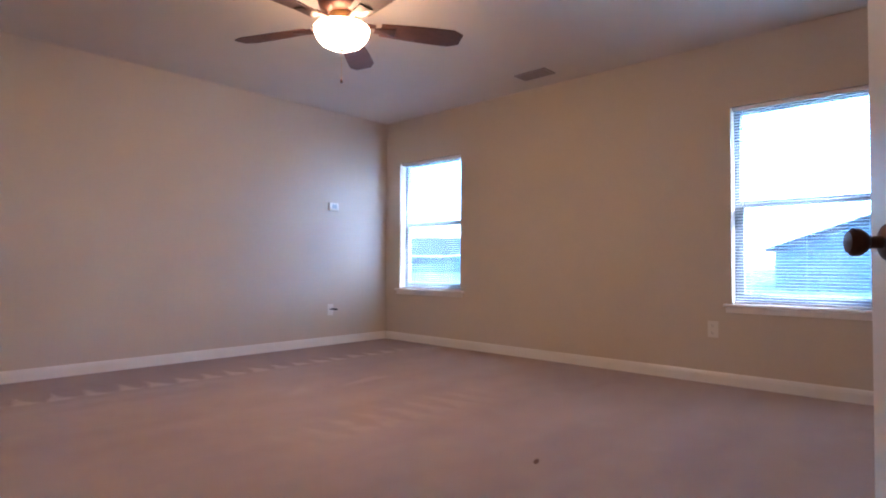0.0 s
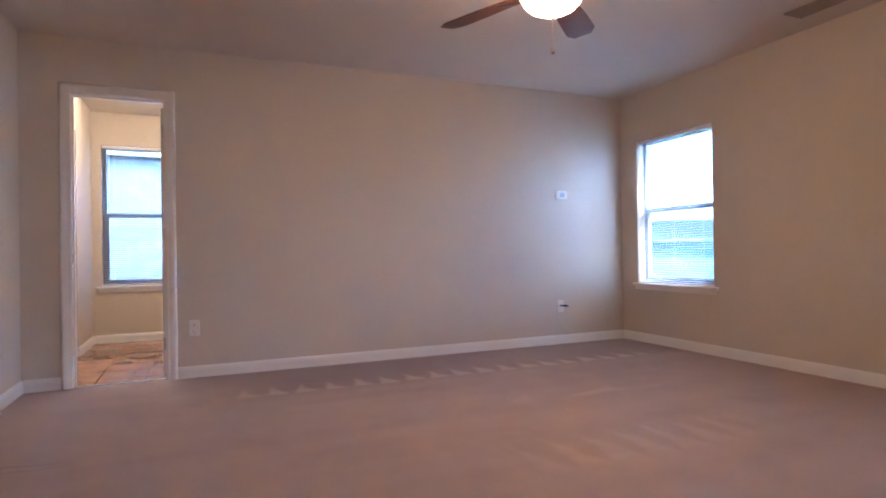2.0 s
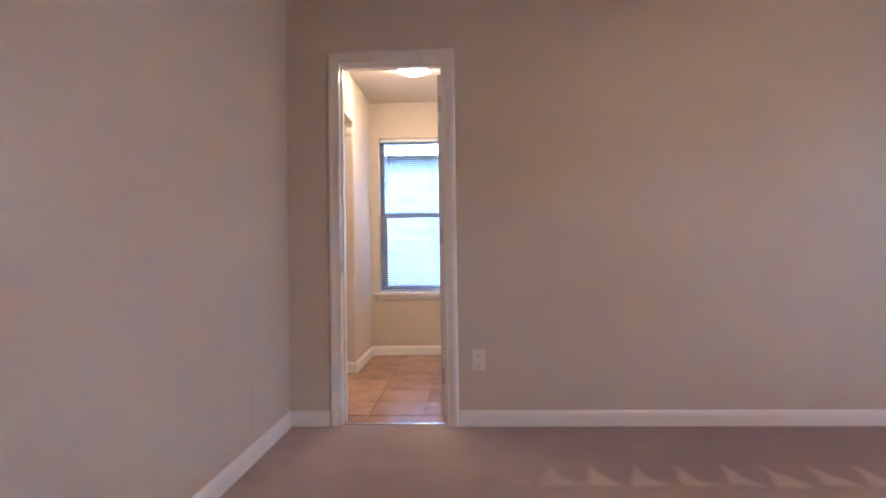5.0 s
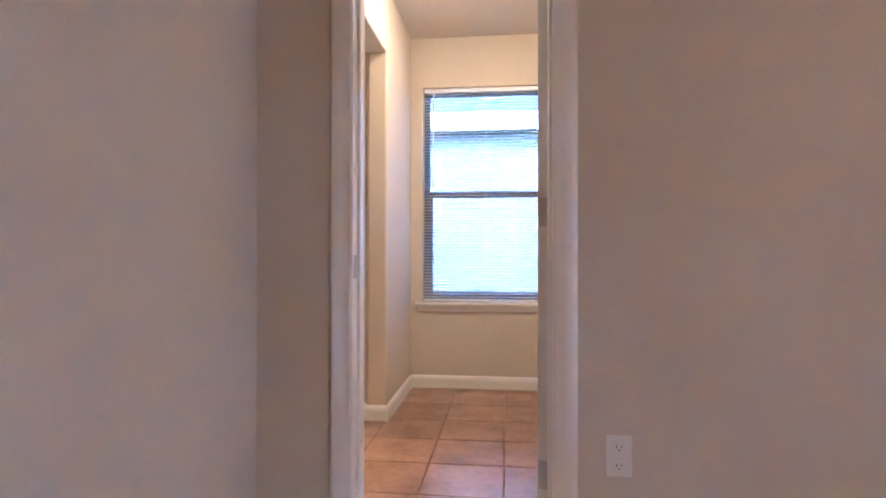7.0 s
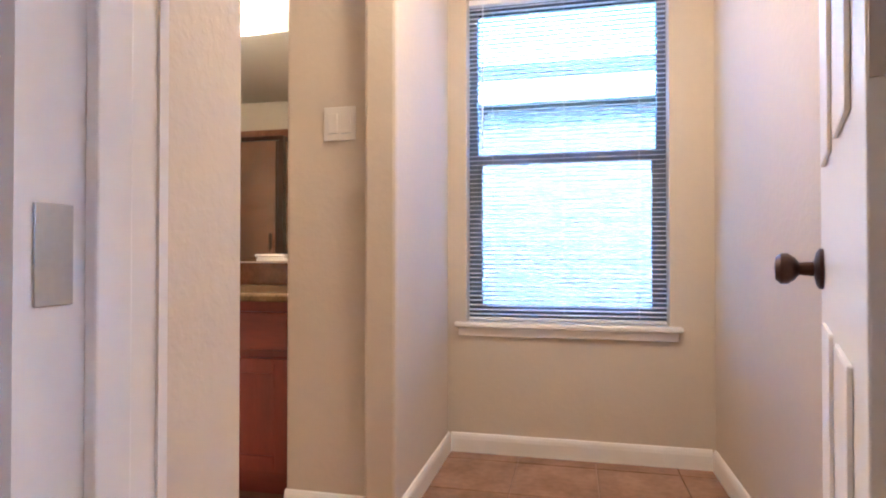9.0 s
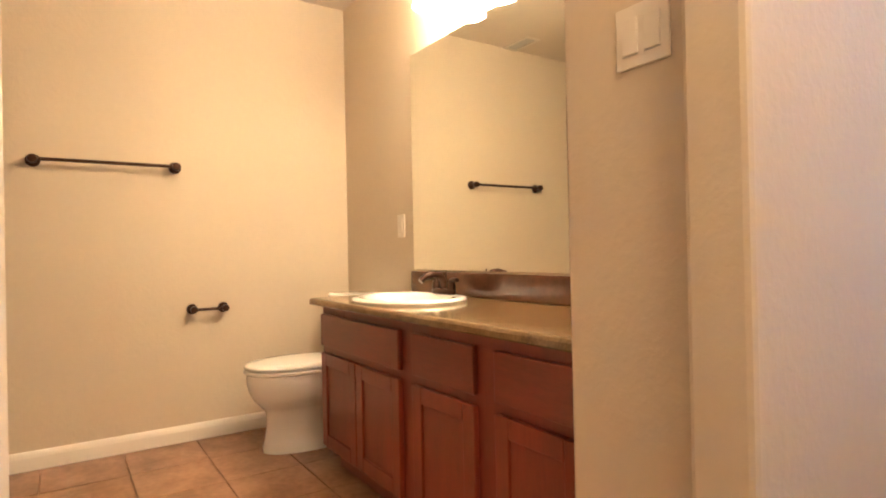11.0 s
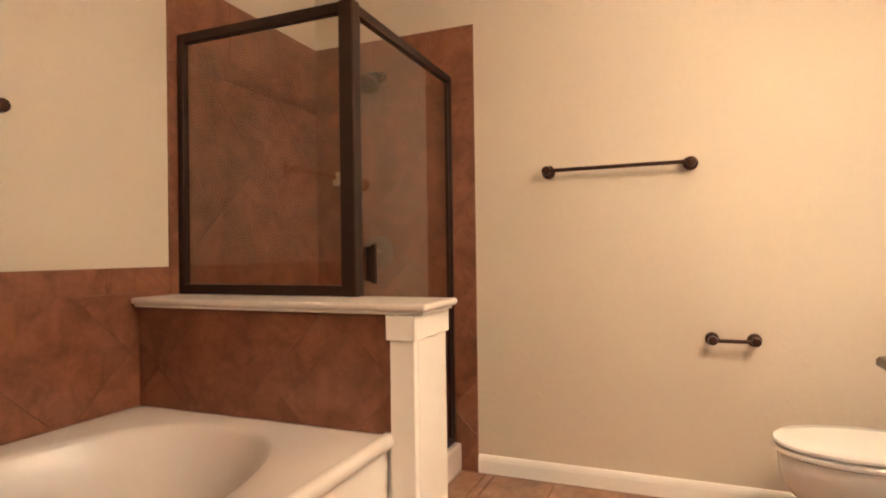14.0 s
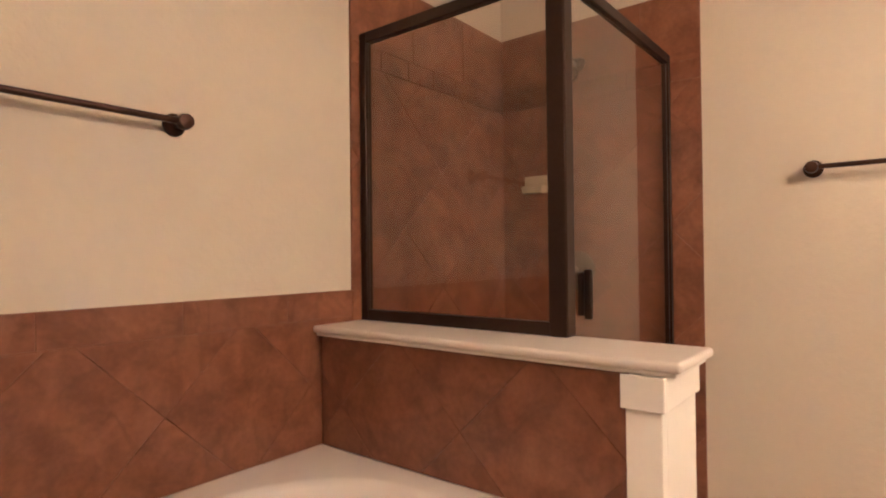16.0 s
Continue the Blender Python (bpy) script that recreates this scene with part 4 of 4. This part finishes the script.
part("apron_panel", B(TX0, TX1, TY1 - 0.018, TY1 - 0.002, 0.0, TZ - 0.031, 0.003), M_TRIM, tub, "white painted front panel")

pan = thing("shower_pan", pose(0, 0, 0), "white shower pan with a raised curb", "shower pan")
part("pan_floor", B(WX + 0.013, KX0 - 0.001, SY + 0.013, -0.055, 0.0, 0.045, 0.004), M_TUB, pan)
part("curb", B(WX + 0.013, KX0 - 0.001, -0.0545, 0.082, 0.0, 0.135, 0.012), M_TUB, pan)

GX, GY, GZ0, GZ1 = -1.750, 0.035, 0.9063, 1.908
sh = thing("shower_enclosure", pose(0, 0, 0), "framed glass shower enclosure with dark bronze rails and door", "shower enclosure")
fw = 0.037
bm = bmesh.new()
y0 = SY + 0.0125
box(bm, GX - 0.016, GX + 0.016, y0, y0 + fw * 0.8, GZ0, GZ1, 0.003)
box(bm, GX - 0.016, GX + 0.016, y0 + fw * 0.8, GY - 0.03, GZ0, GZ0 + fw, 0.003)
box(bm, GX - 0.016, GX + 0.016, y0 + fw * 0.8, GY - 0.03, GZ1 - fw, GZ1, 0.003)
part("side_frame", bm, M_FRAME, sh)
part("corner_post", B(GX - 0.026, GX + 0.026, GY - 0.03, GY + 0.026, GZ0, GZ1, 0.005), M_FRAME, sh)
gp = part("side_glass", B(GX - 0.003, GX + 0.003, y0 + 0.022, GY - 0.028, GZ0 + fw - 0.006, GZ1 - fw + 0.006), M_SHGLASS, sh, "clear shower glass")
gp.visible_shadow = False
dx0, dx1 = WX + 0.0135, GX - 0.0265
bm = bmesh.new()
box(bm, dx0, dx0 + 0.024, GY - 0.016, GY + 0.016, 0.1355, GZ1, 0.003)
box(bm, dx0 + 0.024, dx1, GY - 0.016, GY + 0.016, GZ1 - fw, GZ1, 0.003)
box(bm, dx0 + 0.024, dx1, GY - 0.016, GY + 0.016, 0.1355, 0.16, 0.003)
box(bm, GX - 0.034, dx1 + 0.0002, GY - 0.020, GY + 0.020, 0.16, GZ0, 0.003)
part("door_surround", bm, M_FRAME, sh)
dr = part("shower_door", B(dx0 + 0.026, GX - 0.036, GY - 0.003, GY + 0.003, 0.165, GZ1 - fw - 0.004), M_SHGLASS, sh, "clear glass shower door")
dr.visible_shadow = False
bm = bmesh.new()
box(bm, dx0 + 0.0262, dx0 + 0.042, GY - 0.010, GY + 0.010, 0.165, GZ1 - fw - 0.004, 0.002)
box(bm, GX - 0.056, GX - 0.0362, GY - 0.010, GY + 0.010, 0.165, GZ1 - fw - 0.004, 0.002)
part("door_stile", bm, M_FRAME, dr, "bronze door stiles")
bm = bmesh.new()
box(bm, -1.848, -1.834, GY + 0.0205, GY + 0.045, 0.945, 1.085, 0.006)
box(bm, -1.845, -1.837, GY + 0.003, GY + 0.0205, 0.955, 1.075)
part("pull_handle", bm, M_FRAME, dr, "dark bronze pull handle")

r = thing("shower_fitting", pose(WX + 0.0125, -0.335, 1.955), "oil-rubbed bronze shower head on an arm", "shower head")
part("flange", lathe(bmesh.new(), [(0.030, 0.0005), (0.028, 0.008), (0.012, 0.014)], (0, 0, 0), "x"), M_BRONZE, r, "", True)
part("arm", tube(bmesh.new(), [(0.005, 0, 0), (0.07, 0, 0.002), (0.115, 0, -0.022)], 0.009), M_BRONZE, r, "", True)
bm = lathe(bmesh.new(), [(0.014, 0.0), (0.018, -0.020), (0.052, -0.050), (0.062, -0.070), (0.057, -0.078), (0.001, -0.080)])
bmesh.ops.transform(bm, matrix=pose(0.112, 0, -0.018, 0, -35, 0), verts=bm.verts)
part("head", bm, M_BRONZE, r, "", True)
r = thing("shower_valve", pose(WX + 0.0125, -0.36, 1.058), "round oil-rubbed bronze shower valve plate with lever", "shower valve")
part("escutcheon", lathe(bmesh.new(), [(0.085, 0.0005), (0.084, 0.006), (0.070, 0.014), (0.035, 0.020)], (0, 0, 0), "x"), M_HAZED_BRONZE, r, "", True)
part("lever", tube(bmesh.new(), [(0.018, 0, 0), (0.045, 0, 0.0), (0.050, 0.0, -0.035)], [0.020, 0.015, 0.007]), M_HAZED_BRONZE, r, "", True)
r = thing("soap_dish", pose(WX + 0.0125, -0.547, 1.425), "pale ceramic soap dish fixed to the shower tile", "soap dish")
part("backing", B(0.0005, 0.012, -0.058, 0.058, -0.018, 0.062, 0.005), M_SOAP, r, "", True)
bm = bmesh.new()
rings(bm, [[(x, y * k, z) for x, y in ((0.012, -0.058), (0.05, -0.052), (0.068, -0.025), (0.068, 0.025), (0.05, 0.052), (0.012, 0.058))] for z, k in ((-0.02, 0.9), (0.0, 1.0), (0.012, 1.0))])
part("tray", bm, M_SOAP, r, "", True)

# ---- outdoors ----
setting(make("ground", B(-300, 300, -300, 300, -0.6, -0.35), M_GRASS), "lawn reaching to the horizon", "ground")


def house(m, length, depth, wall_h, rise, over, wall_mat, label, openings=()):
    """A gabled house; local: ridge along x, front face at y = 0, origin on the ground at its middle."""
    r = thing("neighbour_house", m, label, "house")
    bm = bmesh.new()
    h = length / 2
    lo = [[(x, 0, 0), (x, 0, wall_h), (x, depth / 2, wall_h + rise * 0.97), (x, depth, wall_h), (x, depth, 0)] for x in (-h, h)]
    rings(bm, lo)
    part("wall", bm, wall_mat, r)
    bm = bmesh.new()
    s = rise / (depth / 2)
    lo = [[(x, -over, wall_h - over * s + 0.02), (x, depth / 2, wall_h + rise + 0.02), (x, depth + over, wall_h - over * s + 0.02),
           (x, depth + over, wall_h - over * s + 0.16), (x, depth / 2, wall_h + rise + 0.18), (x, -over, wall_h - over * s + 0.16)] for x in (-h - over, h + over)]
    rings(bm, lo)
    part("roof", bm, M_ROOF, r, "grey shingle roof")
    part("fascia", B(-h - over, h + over, -over - 0.03, -over - 0.001, wall_h - over * s - 0.10, wall_h - over * s + 0.15, 0.01), M_TRIM, r, "white fascia board")
    part("soffit", B(-h, h, -over, -0.002, wall_h - over * s - 0.08, wall_h - over * s - 0.05), M_TRIM, r, "white soffit")
    for x, z, w, hh in openings:
        wn_ = part("window", B(x - w / 2, x + w / 2, -0.03, -0.001, z, z + hh, 0.01), M_TRIM, r, "white framed window")
        part("pane", B(x - w / 2 + 0.06, x + w / 2 - 0.06, -0.034, -0.031, z + 0.06, z + hh - 0.06), M_DARK, wn_, "dark window glass")
    return r


house(pose(2.0, 6.12, -0.35), 16, 9.5, 3.07, 1.75, 0.17, M_SIDING, "pale single-storey neighbour house with grey shingle roof")
house(pose(42, -10.5, -0.35), 13, 13.5, 2.1, 2.4, 0.4, M_FARWALL, "grey gable-roofed neighbour house across the lawn", ((-3, 0.9, 1.2, 1.0), (2.5, 0.9, 1.2, 1.0)))
house(pose(62, 52, -0.35, 0, 0, -50), 18, 11, 2.6, 2.6, 0.5, M_FARWALL, "grey far neighbour house with a grey roof", ((-4, 0.9, 1.2, 1.2), (3, 0.9, 1.2, 1.2)))


def tree(m, h, seed, label):
    rs = random.Random(seed)
    r = thing("tree", m, label, "tree", "far trees")
    bm = bmesh.new()
    tube(bm, [(0, 0, 0), (0.05, 0, h * 0.3), (0, 0.05, h * 0.55), (0.03, 0, h * 0.8)], [0.16, 0.12, 0.08, 0.03], 8)
    for k in range(5):
        a = rs.uniform(0, 6.28)
        z = h * rs.uniform(0.35, 0.6)
        tube(bm, [(0, 0, z), (math.cos(a) * h * 0.12, math.sin(a) * h * 0.12, z + h * 0.12), (math.cos(a) * h * 0.22, math.sin(a) * h * 0.22, z + h * 0.2)], [0.06, 0.04, 0.015], 6)
    part("trunk", bm, M_BARK, r)
    verts, faces = [], []
    for k in range(1500):
        u = Vector((rs.gauss(0, 1), rs.gauss(0, 1), rs.gauss(0, 1))).normalized() * rs.uniform(0.35, 1.0) ** 0.5
        u *= 1 + 0.35 * noise.noise(u * 2.3 + Vector((seed, 0, 0)))
        p = Vector((u.x * h * 0.30, u.y * h * 0.30, h * 0.68 + u.z * h * 0.30))
        q = Matrix.Rotation(rs.uniform(0, 6.28), 3, Vector((rs.gauss(0, 1), rs.gauss(0, 1), rs.gauss(0, 1))))
        s = rs.uniform(0.07, 0.16)
        i = len(verts)
        verts += [tuple(p + q @ Vector(c) * s) for c in ((-1, 0, 0), (0, -0.5, 0.15), (1, 0, 0), (0, 0.5, 0.15))]
        faces.append((i, i + 1, i + 2, i + 3))
    me = bpy.data.meshes.new("crown")
    me.from_pydata(verts, [], faces)
    me.materials.append(M_LEAF)
    c = new("crown", me)
    c.parent = r
    return r


for k in range(14):
    a = radians(14 + 4.4 * k + (k * 37 % 5) * 0.7)
    d = 118 + (k * 53 % 9) * 4
    tree(pose(d * math.cos(a), d * math.sin(a), -0.36), 4.6 + (k * 29 % 7) * 0.35, k + 3, "leafy green tree beyond the neighbouring lawns")


# ---- tiles, last ----
def clip(poly, x0, x1, y0, y1):
    for ax, lim, keep in ((0, x0, 1), (0, x1, -1), (1, y0, 1), (1, y1, -1)):
        out = []
        for i, p in enumerate(poly):
            q = poly[i - 1]
            a, b = (q[ax] - lim) * keep, (p[ax] - lim) * keep
            if (a >= 0) != (b >= 0):
                t = a / (a - b)
                out.append((q[0] + (p[0] - q[0]) * t, q[1] + (p[1] - q[1]) * t))
            if b >= 0:
                out.append(p)
        poly = out
        if len(poly) < 3:
            return []
    return poly


def tile_piece(name, poly, t, material, parent, m):
    cx = sum(p[0] for p in poly) / len(poly)
    cy = sum(p[1] for p in poly) / len(poly)
    bm = bmesh.new()
    lp = lambda z, k: [(cx + (x - cx) * k, cy + (y - cy) * k, z) for x, y in poly]
    r = max(math.hypot(x - cx, y - cy) for x, y in poly)
    rings(bm, [lp(0, 1), lp(t - 0.0012, 1), lp(t, 1 - 0.0015 / r)])
    return make(name, bm, material, parent, m=m)


def field(name, parent, material, rect, size, angle, origin, m, t, gap, holes=()):
    """Square tiles over rect (u0, u1, v0, v1) of the plane of m, turned by angle about origin."""
    u0, u1, v0, v1 = rect
    ca, sa = math.cos(radians(angle)), math.sin(radians(angle))
    n = int(math.hypot(u1 - u0, v1 - v0) / size) + 3
    h = (size - gap) / 2
    for i in range(-n, n + 1):
        for j in range(-n, n + 1):
            cu, cv = (i + 0.5) * size, (j + 0.5) * size
            poly = [(origin[0] + (cu + a) * ca - (cv + b) * sa, origin[1] + (cu + a) * sa + (cv + b) * ca) for a, b in ((-h, -h), (h, -h), (h, h), (-h, h))]
            poly = clip(poly, u0, u1, v0, v1)
            if len(poly) < 3:
                continue
            area = abs(sum(poly[k - 1][0] * poly[k][1] - poly[k][0] * poly[k - 1][1] for k in range(len(poly)))) / 2
            if area < 0.0006:
                continue
            tile_piece(name, poly, t, material, parent, m)


fb = bpy.data.objects["floor_bath"]
flat = pose(0, 0, -0.008)
g = 0.003
field("tile", fb, M_TILE, (HX0, HX1, 0.047, YH), 0.33, 0, (0.41, 1.196), flat, 0.008, 0.006)
field("tile", fb, M_TILE, (BX, HX0 - 0.004, OY0, OY1), 0.33, 0, (-2.335 + 0.33 * 7, 0.86), flat, 0.008, 0.006)
field("tile", fb, M_TILE, (WX, BX - 0.004, TY1 - 0.02, YN), 0.33, 0, (-2.335, 0.86), flat, 0.008, 0.006)
field("tile", fb, M_TILE, (WX, KX0, 0.083, TY1 - 0.024), 0.33, 0, (-2.335, 0.86), flat, 0.008, 0.006)


def cladding(name, parent_label, m, u0, u1, v0, v1, band, size, origin, list_z=None):
    """Diagonal wall tile with a straight border course at its top edge; m maps u, v to the wall and +z out of it."""
    r = thing(name, m, parent_label, "wall tile", "", "structure")
    part("grout_bed", B(u0, u1, v0, v1, 0.0005, 0.0075), M_STONE_GROUT, r)
    ident = pose(0, 0, 0.0078)
    vb = v1 - band
    if list_z:
        field("tile", r, M_STONE, (u0, u1, v0, list_z), size, 45, origin, ident, 0.0022, 0.0018)
        field("tile", r, M_STONE, (u0, u1, list_z + 0.004, list_z + 0.076), 0.15, 0, (u0, list_z + 0.004 - 0.04), ident, 0.0035, 0.0018)
        field("tile", r, M_STONE, (u0, u1, list_z + 0.080, v1), size, 0, (u0, v1 - size), ident, 0.0022, 0.0018)
    else:
        field("tile", r, M_STONE, (u0, u1, v0, vb - 0.004), size, 45, origin, ident, 0.0022, 0.0018)
        field("tile", r, M_STONE, (u0, u1, vb, v1), size, 0, (u0, vb - (size - band)), ident, 0.0022, 0.0018)
    return r


# frames: u along the wall, v up, z out of the wall
def wall_frame(o, u, out):
    u, out = Vector(u), Vector(out)
    m = Matrix((u, Vector((0, 0, 1)), out)).transposed().to_4x4()
    m.translation = o
    return m


cladding("tile_shower_west", "mottled brown diagonal wall tile in the shower", wall_frame((WX, 0, 0), (0, 1, 0), (1, 0, 0)), SY + 0.013, 0.162, 0.0, 2.15, 0.1, 0.33, (-0.2, 1.0), 1.80)
cladding("tile_shower_south", "mottled brown diagonal wall tile in the shower", wall_frame((0, SY, 0), (-1, 0, 0), (0, 1, 0)), 1.697, -WX, 0.0, 2.15, 0.1, 0.33, (2.2, 1.0), 1.80)
cladding("tile_tub_south", "mottled brown diagonal tile surround above the tub", wall_frame((0, SY, 0), (-1, 0, 0), (0, 1, 0)), -TX1, 1.6955, TZ + 0.001, 1.012, 0.085, 0.33, (1.05, 0.72))
cladding("tile_knee_wall", "mottled brown diagonal tile on the knee wall above the tub", wall_frame((KX1, 0, 0), (0, 1, 0), (1, 0, 0)), SY + 0.013, 0.282, TZ + 0.001, 0.872, 0.002, 0.33, (-0.17, 0.66))
cladding("tile_tub_east", "mottled brown diagonal tile surround above the tub", wall_frame((BX, 0, 0), (0, -1, 0), (-1, 0, 0)), -TY1, -SY - 0.013, TZ + 0.001, 1.012, 0.085, 0.33, (0.15, 0.72))
